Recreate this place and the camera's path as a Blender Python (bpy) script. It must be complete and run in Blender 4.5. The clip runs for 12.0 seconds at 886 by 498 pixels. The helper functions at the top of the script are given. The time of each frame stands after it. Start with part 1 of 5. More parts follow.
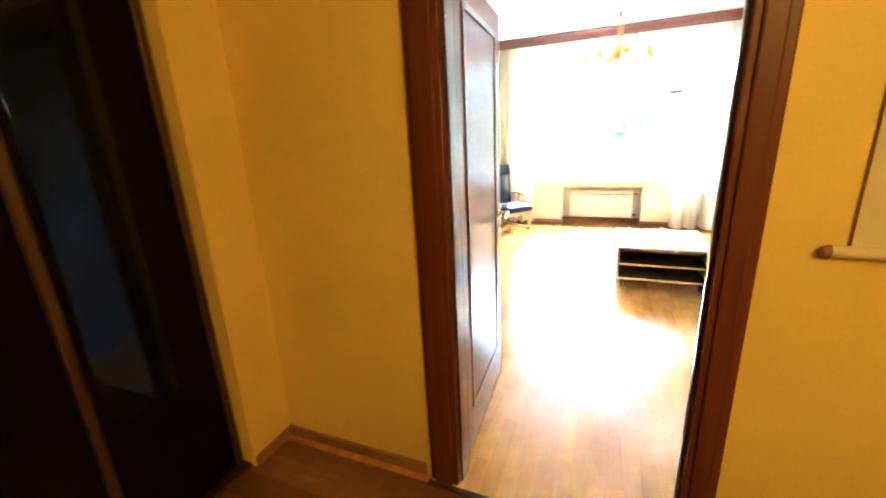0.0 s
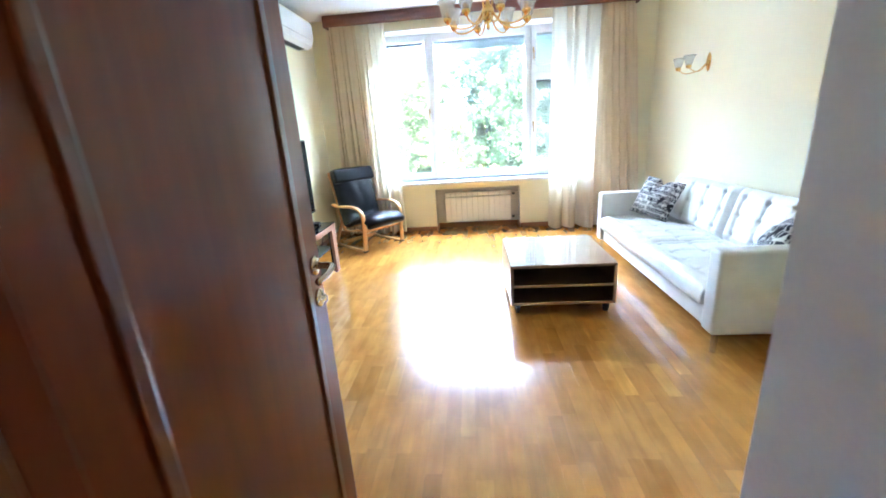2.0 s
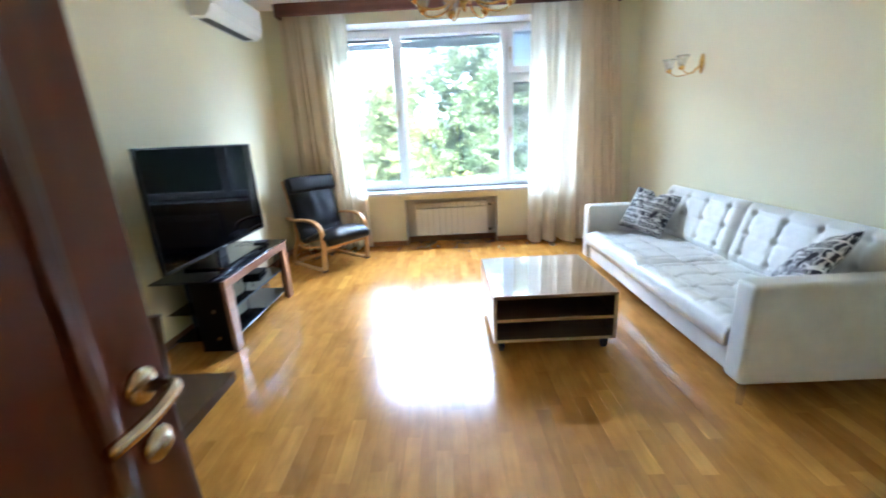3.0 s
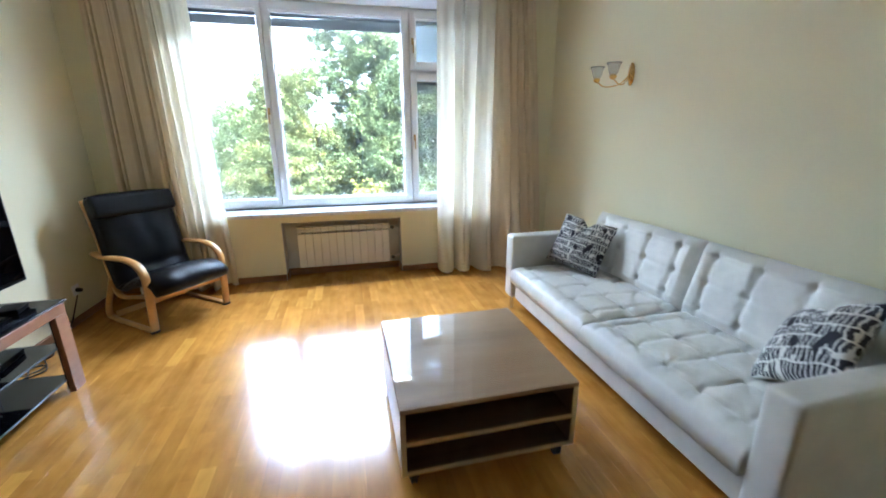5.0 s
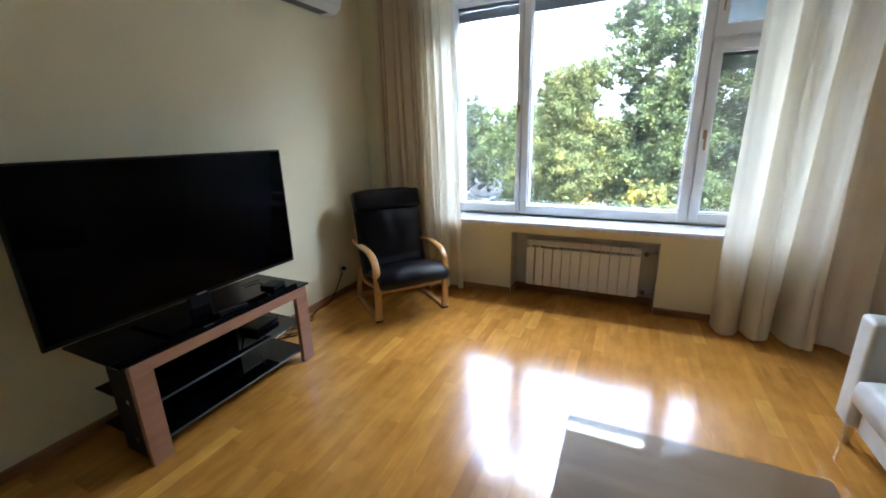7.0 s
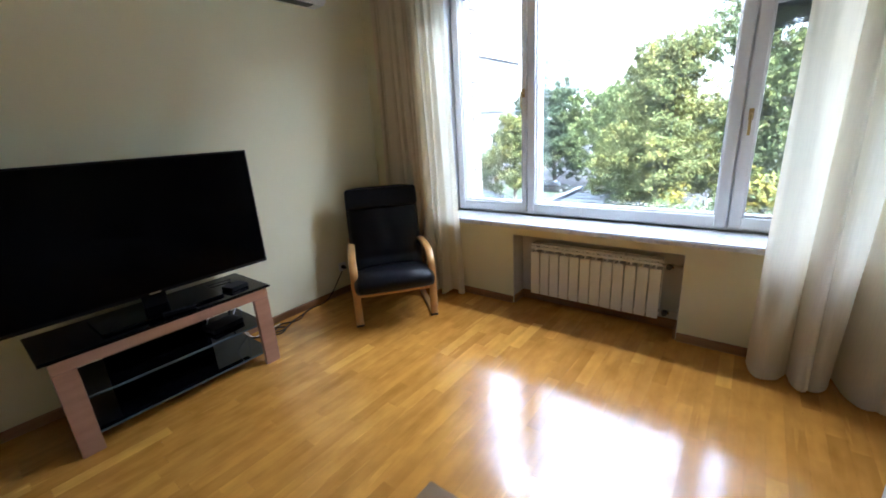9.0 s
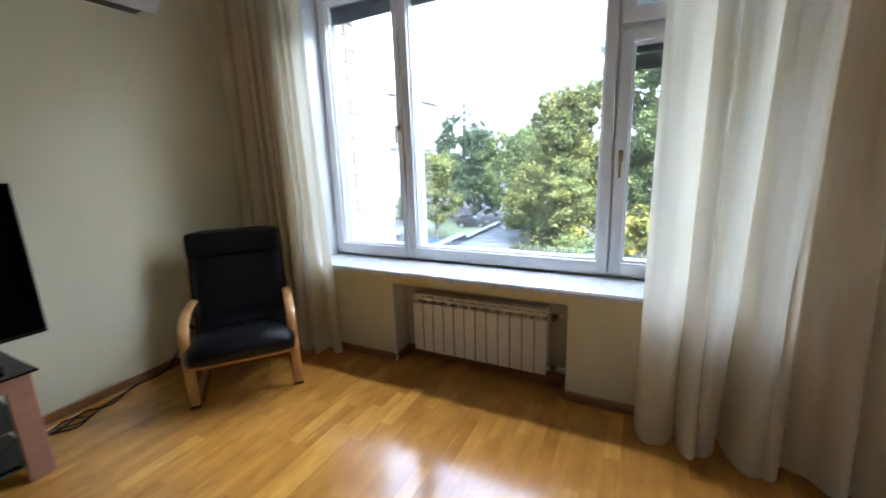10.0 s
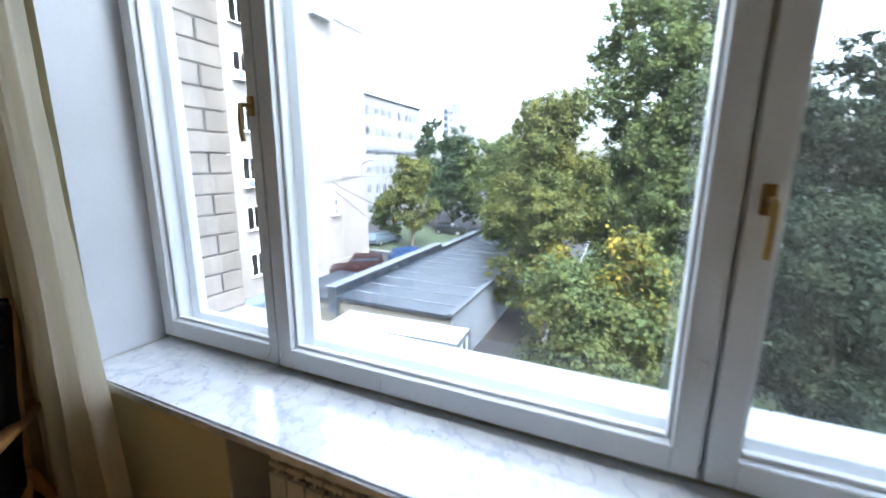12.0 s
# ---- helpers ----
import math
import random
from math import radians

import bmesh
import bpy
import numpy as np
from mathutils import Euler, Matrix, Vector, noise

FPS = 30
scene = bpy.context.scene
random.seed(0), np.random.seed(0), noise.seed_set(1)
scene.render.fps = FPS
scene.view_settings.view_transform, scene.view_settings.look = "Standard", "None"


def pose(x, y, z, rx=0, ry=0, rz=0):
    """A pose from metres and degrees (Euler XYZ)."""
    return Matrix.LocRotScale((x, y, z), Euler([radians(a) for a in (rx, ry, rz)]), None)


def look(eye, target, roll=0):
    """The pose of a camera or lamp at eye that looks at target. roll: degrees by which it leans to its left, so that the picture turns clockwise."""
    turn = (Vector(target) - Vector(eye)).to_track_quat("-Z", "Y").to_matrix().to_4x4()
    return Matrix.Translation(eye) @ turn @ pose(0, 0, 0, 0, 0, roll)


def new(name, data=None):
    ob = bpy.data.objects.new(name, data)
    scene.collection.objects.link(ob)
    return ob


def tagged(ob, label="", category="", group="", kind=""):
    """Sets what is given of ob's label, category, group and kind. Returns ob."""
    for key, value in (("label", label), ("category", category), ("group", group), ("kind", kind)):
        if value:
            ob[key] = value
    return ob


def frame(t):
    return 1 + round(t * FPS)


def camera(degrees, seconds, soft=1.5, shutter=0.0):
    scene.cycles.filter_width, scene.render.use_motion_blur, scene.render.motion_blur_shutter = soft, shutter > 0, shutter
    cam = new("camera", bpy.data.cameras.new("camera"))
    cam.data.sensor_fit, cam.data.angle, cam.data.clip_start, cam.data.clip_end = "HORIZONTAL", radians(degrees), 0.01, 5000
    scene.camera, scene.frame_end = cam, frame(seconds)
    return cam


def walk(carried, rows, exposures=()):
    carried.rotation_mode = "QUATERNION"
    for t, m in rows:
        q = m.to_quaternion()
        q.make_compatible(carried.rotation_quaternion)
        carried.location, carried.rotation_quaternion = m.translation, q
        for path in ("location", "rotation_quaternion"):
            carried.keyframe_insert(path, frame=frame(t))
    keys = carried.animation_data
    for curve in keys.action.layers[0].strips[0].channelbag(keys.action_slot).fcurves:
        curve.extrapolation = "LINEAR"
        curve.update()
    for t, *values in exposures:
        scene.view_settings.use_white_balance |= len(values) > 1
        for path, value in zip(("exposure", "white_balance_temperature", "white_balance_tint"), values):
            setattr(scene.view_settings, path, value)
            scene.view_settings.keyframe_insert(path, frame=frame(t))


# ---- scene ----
cam = camera(96.6, 12.0, 1.7, 0.4)
PATH = [
    (0, (0.247, 0.891, 1.469), (-0.493, 2.666, 0.922), -2.8),
    (0.5, (0.182, 1.125, 1.455), (-0.32, 2.983, 0.911), -4.2),
    (1, (0.164, 1.438, 1.417), (-0.355, 3.296, 0.886), -0.6),
    (1.5, (0.134, 1.748, 1.406), (-0.204, 3.648, 0.878), -3.3),
    (2, (0.152, 2.029, 1.38), (-0.017, 3.938, 0.808), -3.7),
    (2.5, (0.142, 2.298, 1.376), (-0.126, 4.19, 0.785), -0.6),
    (3, (0.139, 2.557, 1.357), (0.11, 4.48, 0.808), -3.0),
    (3.5, (0.22, 2.758, 1.369), (0.598, 4.601, 0.69), -3.1),
    (3.7, (0.24, 2.821, 1.372), (0.669, 4.643, 0.668), -1.7),
    (5.5, (0.262, 3.829, 1.424), (0.706, 5.717, 0.936), -0.3),
    (6, (0.25, 4.101, 1.45), (0.481, 6.028, 0.965), -4.0),
    (6.5, (0.307, 4.203, 1.452), (-0.185, 6.073, 0.941), -1.7),
    (7, (0.518, 4.212, 1.432), (-0.305, 5.951, 0.885), -1.5),
    (7.2, (0.644, 4.239, 1.434), (-0.176, 5.99, 0.923), -3.3),
    (9, (1.054, 4.872, 1.423), (-0.14, 6.369, 0.846), -3.7),
    (9.5, (1.127, 5.094, 1.41), (0.065, 6.691, 0.844), -2.0),
    (10, (1.137, 5.417, 1.399), (0.24, 7.153, 0.972), -2.1),
    (10.5, (1.128, 5.822, 1.424), (0.301, 7.588, 0.98), -1.6),
    (11, (1.026, 6.171, 1.415), (0.185, 7.935, 0.993), 0.2),
    (11.5, (0.881, 6.521, 1.423), (0.177, 8.349, 1.016), -2.9),
    (12, (0.729, 6.839, 1.46), (-0.069, 8.627, 1.055), 0.4),
]
EXPOSURES = [(0.0, 7.60, 5050, 7), (0.5, 7.05, 5000, 8), (1.0, 6.70, 4750, 7), (1.5, 6.40, 4750, 6), (2.5, 5.80, 4850, 6), (3.5, 5.15, 5000, 6), (5.5, 4.60, 5300, 6), (6.5, 4.10, 5500, 8), (9.5, 3.95, 5500, 10), (10.2, 3.50, 5550, 10), (11.0, 3.10, 5600, 9), (12.0, 2.80, 5700, 8)]
walk(cam, [(t, look(eye, target, roll)) for t, eye, target, roll in PATH], EXPOSURES)

# ---- world and sun: a white overcast sky ----
world = bpy.data.worlds.new("world")
scene.world = world
world.use_nodes = True
wn, wl = world.node_tree.nodes, world.node_tree.links
sky = wn.new("ShaderNodeTexSky")
sky.sky_type = "NISHITA"
sky.sun_disc = False
sky.sun_elevation, sky.sun_rotation = radians(48), radians(140)
sky.dust_density, sky.air_density = 4.0, 1.0
pale = wn.new("ShaderNodeHueSaturation")
pale.inputs["Saturation"].default_value = 0.38
wl.new(sky.outputs[0], pale.inputs["Color"])
# an overcast sky grows brighter from the horizon to the zenith
way = wn.new("ShaderNodeTexCoord")
split = wn.new("ShaderNodeSeparateXYZ")
wl.new(way.outputs["Generated"], split.inputs[0])
rise = wn.new("ShaderNodeMapRange")
rise.inputs["From Min"].default_value, rise.inputs["From Max"].default_value = 0.0, 0.75
rise.inputs["To Min"].default_value, rise.inputs["To Max"].default_value = 1.0, 2.7
wl.new(split.outputs["Z"], rise.inputs["Value"])
grow = wn.new("ShaderNodeVectorMath")
grow.operation = "SCALE"
wl.new(pale.outputs[0], grow.inputs[0])
wl.new(rise.outputs[0], grow.inputs["Scale"])
wl.new(grow.outputs[0], wn["Background"].inputs["Color"])
wn["Background"].inputs["Strength"].default_value = 0.15

sun = new("sun", bpy.data.lights.new("sun", "SUN"))
sun.data.energy, sun.data.angle, sun.data.color = 0.5, radians(20), (1.0, 0.96, 0.9)
sun.matrix_world = look((12.0, -14.0, 22.0), (0, 0, 0))

# the sky's light in the head of the window opening
skylight = new("window_light", bpy.data.lights.new("window_light", "AREA"))
skylight.data.shape, skylight.data.size, skylight.data.size_y = "RECTANGLE", 1.9, 0.16
skylight.data.energy, skylight.data.color = 4.5, (0.93, 0.97, 1.0)
skylight.matrix_world = look((0.15, 8.14, 2.575), (0.15, 7.14, 1.75))

# the hall's warm ceiling bulb
bulb = new("hall_bulb", bpy.data.lights.new("hall_bulb", "POINT"))
bulb.data.energy, bulb.data.color, bulb.data.shadow_soft_size = 0.29, (1.0, 0.66, 0.18), 0.09
bulb.location = (1.40, 0.20, 2.32)


# ---- materials ----
def base_mat(name, colour, rough=0.5, metal=0.0, coat=0.0):
    m = bpy.data.materials.new(name)
    m.use_nodes = True
    b = m.node_tree.nodes["Principled BSDF"]
    b.inputs["Base Color"].default_value = (*colour, 1)
    b.inputs["Roughness"].default_value = rough
    b.inputs["Metallic"].default_value = metal
    b.inputs["Coat Weight"].default_value = coat
    return m, m.node_tree.nodes, m.node_tree.links, b


def coords(nodes, links, scale, world_space=False):
    mp = nodes.new("ShaderNodeMapping")
    mp.inputs["Scale"].default_value = scale
    if world_space:
        g = nodes.new("ShaderNodeNewGeometry")
        links.new(g.outputs["Position"], mp.inputs["Vector"])
    else:
        tc = nodes.new("ShaderNodeTexCoord")
        links.new(tc.outputs["Object"], mp.inputs["Vector"])
    return mp.outputs[0]


def noise_tex(nodes, links, vec, scale, detail=4.0):
    t = nodes.new("ShaderNodeTexNoise")
    t.inputs["Scale"].default_value = scale
    t.inputs["Detail"].default_value = detail
    links.new(vec, t.inputs["Vector"])
    return t.outputs["Fac"]


def ramp(nodes, links, fac, stops):
    r = nodes.new("ShaderNodeValToRGB")
    e = r.color_ramp.elements
    while len(e) < len(stops):
        e.new(0.5)
    for el, (p, c) in zip(e, stops):
        el.position, el.color = p, (*c, 1)
    links.new(fac, r.inputs["Fac"])
    return r.outputs["Color"]


def mixc(nodes, links, fac, a, b, mode="MIX"):
    x = nodes.new("ShaderNodeMix")
    x.data_type, x.blend_type = "RGBA", mode
    for sock, v in ((x.inputs["Factor"], fac), (x.inputs["A"], a), (x.inputs["B"], b)):
        if isinstance(v, (int, float)):
            sock.default_value = v
        elif isinstance(v, tuple):
            sock.default_value = (*v, 1)
        else:
            links.new(v, sock)
    return x.outputs["Result"]


def bumped(nodes, links, bsdf, fac, strength, dist=0.002):
    bp = nodes.new("ShaderNodeBump")
    bp.inputs["Strength"].default_value, bp.inputs["Distance"].default_value = strength, dist
    links.new(fac, bp.inputs["Height"])
    links.new(bp.outputs[0], bsdf.inputs["Normal"])


def mottled(name, colour, rough=0.5, amount=0.12, large=1.2, fine=60.0, bump=0.15, metal=0.0, coat=0.0, world_space=True, stretch=(1, 1, 1)):
    """A surface with slow and fine variation and a fine relief."""
    m, n, l, b = base_mat(name, colour, rough, metal, coat)
    v = coords(n, l, stretch, world_space)
    dark = tuple(c * (1 - amount) for c in colour)
    light = tuple(min(1, c * (1 + amount * 0.6)) for c in colour)
    slow = ramp(n, l, noise_tex(n, l, v, large, 3), [(0.3, dark), (0.7, light)])
    fin = noise_tex(n, l, v, fine, 5)
    fincol = ramp(n, l, fin, [(0.3, (0.82, 0.82, 0.82)), (0.7, (1, 1, 1))])
    l.new(mixc(n, l, min(1.0, amount * 3), slow, fincol, "MULTIPLY"), b.inputs["Base Color"])
    if bump:
        bumped(n, l, b, fin, bump)
    return m


def wood(name, dark, light, rough=0.35, coat=0.3, along=(1, 1, 0.06), grain=22.0, pieces=False, world_space=True):
    """Varnished wood whose grain runs along the axis with the small scale."""
    m, n, l, b = base_mat(name, light, rough, 0.0, coat)
    b.inputs["Coat Roughness"].default_value = 0.12
    v = coords(n, l, along, world_space)
    if pieces:
        ob, geo = n.new("ShaderNodeObjectInfo"), n.new("ShaderNodeNewGeometry")
        add = n.new("ShaderNodeMath")
        add.operation = "ADD"
        l.new(ob.outputs["Random"], add.inputs[0])
        l.new(geo.outputs["Random Per Island"], add.inputs[1])
        fr = n.new("ShaderNodeMath")
        fr.operation = "FRACT"
        l.new(add.outputs[0], fr.inputs[0])
        shift = n.new("ShaderNodeVectorMath")
        shift.operation = "SCALE"
        shift.inputs[0].default_value = (37.0, 11.0, 5.0)
        l.new(fr.outputs[0], shift.inputs["Scale"])
        sm = n.new("ShaderNodeVectorMath")
        sm.operation = "ADD"
        l.new(v, sm.inputs[0])
        l.new(shift.outputs[0], sm.inputs[1])
        v = sm.outputs[0]
    g1 = noise_tex(n, l, v, grain, 6)
    g2 = noise_tex(n, l, v, grain * 0.22, 3)
    c = ramp(n, l, g1, [(0.32, dark), (0.66, light)])
    c2 = ramp(n, l, g2, [(0.3, tuple(x * 0.72 for x in light)), (0.7, light)])
    col = mixc(n, l, 0.62 if pieces else 0.45, c, c2)
    if pieces:
        tone = ramp(n, l, fr.outputs[0], [(0.0, (0.80, 0.75, 0.68)), (0.12, (0.92, 0.90, 0.87)), (0.50, (0.98, 0.97, 0.96)), (0.86, (1.03, 1.03, 1.03)), (0.93, (1.12, 1.15, 1.18)), (1.0, (1.26, 1.38, 1.5))])
        col = mixc(n, l, 1.0, col, tone, "MULTIPLY")
        cloud = ramp(n, l, noise_tex(n, l, coords(n, l, (1.6, 0.8, 1), True), 7.0, 5), [(0.32, (0.84, 0.80, 0.74)), (0.55, (1.0, 1.0, 1.0)), (0.72, (1.10, 1.12, 1.14))])
        col = mixc(n, l, 1.0, col, cloud, "MULTIPLY")
        sap = ramp(n, l, noise_tex(n, l, v, grain * 0.9, 2), [(0.68, (0, 0, 0)), (0.74, (1, 1, 1))])
        pale = mixc(n, l, 1.0, col, (1.22, 1.30, 1.42), "MULTIPLY")
        col = mixc(n, l, sap, col, pale)
    l.new(col, b.inputs["Base Color"])
    bumped(n, l, b, g1, 0.03 if pieces else 0.05, 0.001)
    return m


def glass_mat(name, tint=(1, 1, 1), rough=0.0):
    m, n, l, b = base_mat(name, tint, rough)
    b.inputs["Transmission Weight"].default_value = 1.0
    b.inputs["IOR"].default_value = 1.45
    return m


def pane_mat(name, tint=(0.98, 0.99, 0.99), gloss=0.04, veil=0.0):
    """Thin clear pane: light passes straight, Fresnel gives the gloss, an added film scatters a little as hazy glare.
    """
    m, n, l, b = base_mat(name, tint, 0.0)
    tp, gl, fr, mx = (n.new("ShaderNodeBsdfTransparent"), n.new("ShaderNodeBsdfGlossy"), n.new("ShaderNodeLayerWeight"), n.new("ShaderNodeMixShader"))
    tp.inputs["Color"].default_value = (*tint, 1)
    gl.inputs["Roughness"].default_value = 0.0
    pw, ma = n.new("ShaderNodeMath"), n.new("ShaderNodeMath")
    pw.operation, ma.operation = "POWER", "MULTIPLY_ADD"
    pw.inputs[1].default_value, ma.inputs[1].default_value, ma.inputs[2].default_value = 5.0, 0.9, gloss
    l.new(fr.outputs["Facing"], pw.inputs[0])
    l.new(pw.outputs[0], ma.inputs[0])
    l.new(ma.outputs[0], mx.inputs[0])
    clear = tp
    if veil:
        film, tr = n.new("ShaderNodeMixShader"), n.new("ShaderNodeBsdfTranslucent")
        tr.inputs["Color"].default_value = (0.85, 0.87, 0.86, 1)
        film_map = ramp(n, l, noise_tex(n, l, coords(n, l, (1, 1, 0.3), True), 5.0, 4), [(0.3, (veil * 0.6,) * 3), (0.7, (veil * 1.4,) * 3)])
        l.new(film_map, film.inputs[0])
        l.new(tp.outputs[0], film.inputs[1])
        l.new(tr.outputs[0], film.inputs[2])
        clear = film
    l.new(clear.outputs[0], mx.inputs[1])
    l.new(gl.outputs[0], mx.inputs[2])
    l.new(mx.outputs[0], n["Material Output"].inputs["Surface"])
    return m


def cloth(name, colour, see=0.0, glow=0.5, weave=900.0):
    """Curtain cloth: part of the light goes through the weave, part is scattered through the threads."""
    m, n, l, b = base_mat(name, colour, 0.9)
    v = coords(n, l, (1, 1, 1), True)
    slub = noise_tex(n, l, coords(n, l, (1, 1, 0.05), True), 160, 3)
    c = ramp(n, l, slub, [(0.3, tuple(x * 0.94 for x in colour)), (0.7, colour)])
    l.new(c, b.inputs["Base Color"])
    bumped(n, l, b, noise_tex(n, l, v, weave, 2), 0.2, 0.0005)
    tr = n.new("ShaderNodeBsdfTranslucent")
    l.new(c, tr.inputs["Color"])
    m1 = n.new("ShaderNodeMixShader")
    m1.inputs[0].default_value = glow
    l.new(b.outputs[0], m1.inputs[1])
    l.new(tr.outputs[0], m1.inputs[2])
    out = m1
    if see:
        tp = n.new("ShaderNodeBsdfTransparent")
        m2 = n.new("ShaderNodeMixShader")
        m2.inputs[0].default_value = see
        l.new(m1.outputs[0], m2.inputs[1])
        l.new(tp.outputs[0], m2.inputs[2])
        out = m2
    l.new(out.outputs[0], n["Material Output"].inputs["Surface"])
    return m


def leather(name, colour, rough, scale=220.0, wrinkle=0.25):
    m, n, l, b = base_mat(name, colour, rough)
    v = coords(n, l, (1, 1, 1), True)
    big = noise_tex(n, l, v, 9, 4)
    l.new(ramp(n, l, big, [(0.3, tuple(c * 0.88 for c in colour)), (0.7, colour)]), b.inputs["Base Color"])
    vo = n.new("ShaderNodeTexVoronoi")
    vo.inputs["Scale"].default_value = scale
    l.new(v, vo.inputs["Vector"])
    ad = n.new("ShaderNodeMath")
    ad.operation = "MULTIPLY_ADD"
    ad.inputs[1].default_value = 0.25
    l.new(vo.outputs["Distance"], ad.inputs[0])
    l.new(big, ad.inputs[2])
    bumped(n, l, b, ad.outputs[0], wrinkle, 0.006)
    return m


def marble(name):
    m, n, l, b = base_mat(name, (0.8, 0.8, 0.82), 0.10, 0.0, 0.6)
    v = coords(n, l, (1, 1, 1), True)
    vein = ramp(n, l, noise_tex(n, l, v, 9.0, 10), [(0.45, (0.84, 0.84, 0.85)), (0.497, (0.66, 0.68, 0.73)), (0.53, (0.83, 0.83, 0.84))])
    cloud = ramp(n, l, noise_tex(n, l, v, 16, 8), [(0.34, (0.80, 0.82, 0.87)), (0.6, (1, 1, 1))])
    fleck = ramp(n, l, noise_tex(n, l, v, 38, 3), [(0.28, (0.45, 0.46, 0.50)), (0.33, (1, 1, 1))])
    c = mixc(n, l, 0.7, vein, cloud, "MULTIPLY")
    l.new(mixc(n, l, 0.6, c, fleck, "MULTIPLY"), b.inputs["Base Color"])
    return m


def leaf_mat(name, colours, spread=0.5):
    m, n, l, b = base_mat(name, colours[0], 0.75)
    b.inputs["Specular IOR Level"].default_value = 0.12
    geo = n.new("ShaderNodeNewGeometry")
    mean = [sum(c[k] for c in colours) / len(colours) for k in range(3)]
    c = ramp(n, l, geo.outputs["Random Per Island"], [(i / (len(colours) - 1), tuple(mean[k] + spread * (c[k] - mean[k]) for k in range(3))) for i, c in enumerate(colours)])
    tone = ramp(n, l, noise_tex(n, l, coords(n, l, (1, 1, 1), True), 0.8, 3), [(0.34, (0.74, 0.82, 0.87)), (0.52, (0.96, 0.98, 0.98)), (0.68, (1.32, 1.20, 0.90))])
    c = mixc(n, l, 1.0, c, tone, "MULTIPLY")
    l.new(c, b.inputs["Base Color"])
    tr = n.new("ShaderNodeBsdfTranslucent")
    l.new(c, tr.inputs["Color"])
    mx = n.new("ShaderNodeMixShader")
    mx.inputs[0].default_value = 0.45
    l.new(b.outputs[0], mx.inputs[1])
    l.new(tr.outputs[0], mx.inputs[2])
    l.new(mx.outputs[0], n["Material Output"].inputs["Surface"])
    return m


def print_cloth(name, sx, sy, black=(0.02, 0.02, 0.03), white=(0.72, 0.70, 0.66)):
    """Black blocks of uneven width in rows on off-white cotton."""
    m, n, l, b = base_mat(name, white, 0.9)
    tc = n.new("ShaderNodeTexCoord")
    mp = n.new("ShaderNodeMapping")
    mp.inputs["Scale"].default_value = (sx, sy, 1)
    l.new(tc.outputs["Object"], mp.inputs["Vector"])
    wob = n.new("ShaderNodeTexNoise")
    wob.inputs["Scale"].default_value = 15.0
    l.new(tc.outputs["Object"], wob.inputs["Vector"])
    sc = n.new("ShaderNodeVectorMath")
    sc.operation = "MULTIPLY_ADD"
    sc.inputs[1].default_value = (0.9, 0.5, 0)
    l.new(wob.outputs["Color"], sc.inputs[0])
    l.new(mp.outputs[0], sc.inputs[2])
    br = n.new("ShaderNodeTexBrick")
    br.inputs["Scale"].default_value = 1.0
    br.inputs["Color1"].default_value = (*black, 1)
    br.inputs["Color2"].default_value = (0.06, 0.06, 0.08, 1)
    br.inputs["Mortar"].default_value = (*white, 1)
    br.inputs["Mortar Size"].default_value = 0.065
    br.inputs["Brick Width"].default_value, br.inputs["Row Height"].default_value = 0.42, 0.9
    l.new(sc.outputs[0], br.inputs["Vector"])
    gap = ramp(n, l, noise_tex(n, l, mp.outputs[0], 0.9, 1), [(0.36, (0, 0, 0)), (0.39, (1, 1, 1))])
    full = ramp(n, l, noise_tex(n, l, mp.outputs[0], 0.55, 1), [(0.63, (0, 0, 0)), (0.65, (1, 1, 1))])
    bars = mixc(n, l, gap, (*white,), br.outputs["Color"])
    l.new(mixc(n, l, full, bars, (*black,)), b.inputs["Base Color"])
    bumped(n, l, b, noise_tex(n, l, tc.outputs["Object"], 500, 2), 0.3, 0.0006)
    return m


PAINT = mottled("cream_wall_paint", (0.82, 0.768, 0.540), 0.75, 0.05, 0.8, 140, 0.08)
HALLPAINT = mottled("yellow_hall_paint", (0.82, 0.575, 0.050), 0.7, 0.07, 1.0, 120, 0.1)
WHITE = mottled("white_plaster", (0.82, 0.82, 0.83), 0.7, 0.04, 1.0, 120, 0.06)
REVEAL = mottled("white_reveal_paint", (0.80, 0.81, 0.84), 0.55, 0.06, 2.0, 90, 0.08)
FRAME = mottled("white_gloss_window_paint", (0.82, 0.825, 0.825), 0.3, 0.07, 3.0, 70, 0.1)
PARQUET = wood("honey_oak_strip", (0.475, 0.200, 0.028), (0.690, 0.328, 0.057), 0.19, 1.0, (1, 0.10, 1), 26, True)
HALLFLOOR = wood("red_brown_hall_plank", (0.12, 0.040, 0.014), (0.22, 0.085, 0.030), 0.3, 0.3, (0.07, 1, 1), 26, True)
SKIRT = wood("brown_skirting_wood", (0.20, 0.085, 0.03), (0.36, 0.17, 0.065), 0.35, 0.2, (0.1, 0.1, 1), 30)
DOORWOOD = wood("red_brown_door_veneer", (0.092, 0.0195, 0.005), (0.148, 0.035, 0.009), 0.42, 0.28, (1, 1, 0.05), 26)
DOORWOOD.node_tree.nodes["Principled BSDF"].inputs["Specular IOR Level"].default_value = 0.22
RIMWOOD = wood("dark_red_moulding_wood", (0.066, 0.0130, 0.004), (0.108, 0.023, 0.0065), 0.35, 0.2, (1, 1, 0.05), 26)
PELMET = wood("mahogany_pelmet_wood", (0.11, 0.035, 0.02), (0.20, 0.07, 0.04), 0.35, 0.2, (0.06, 1, 1), 26)
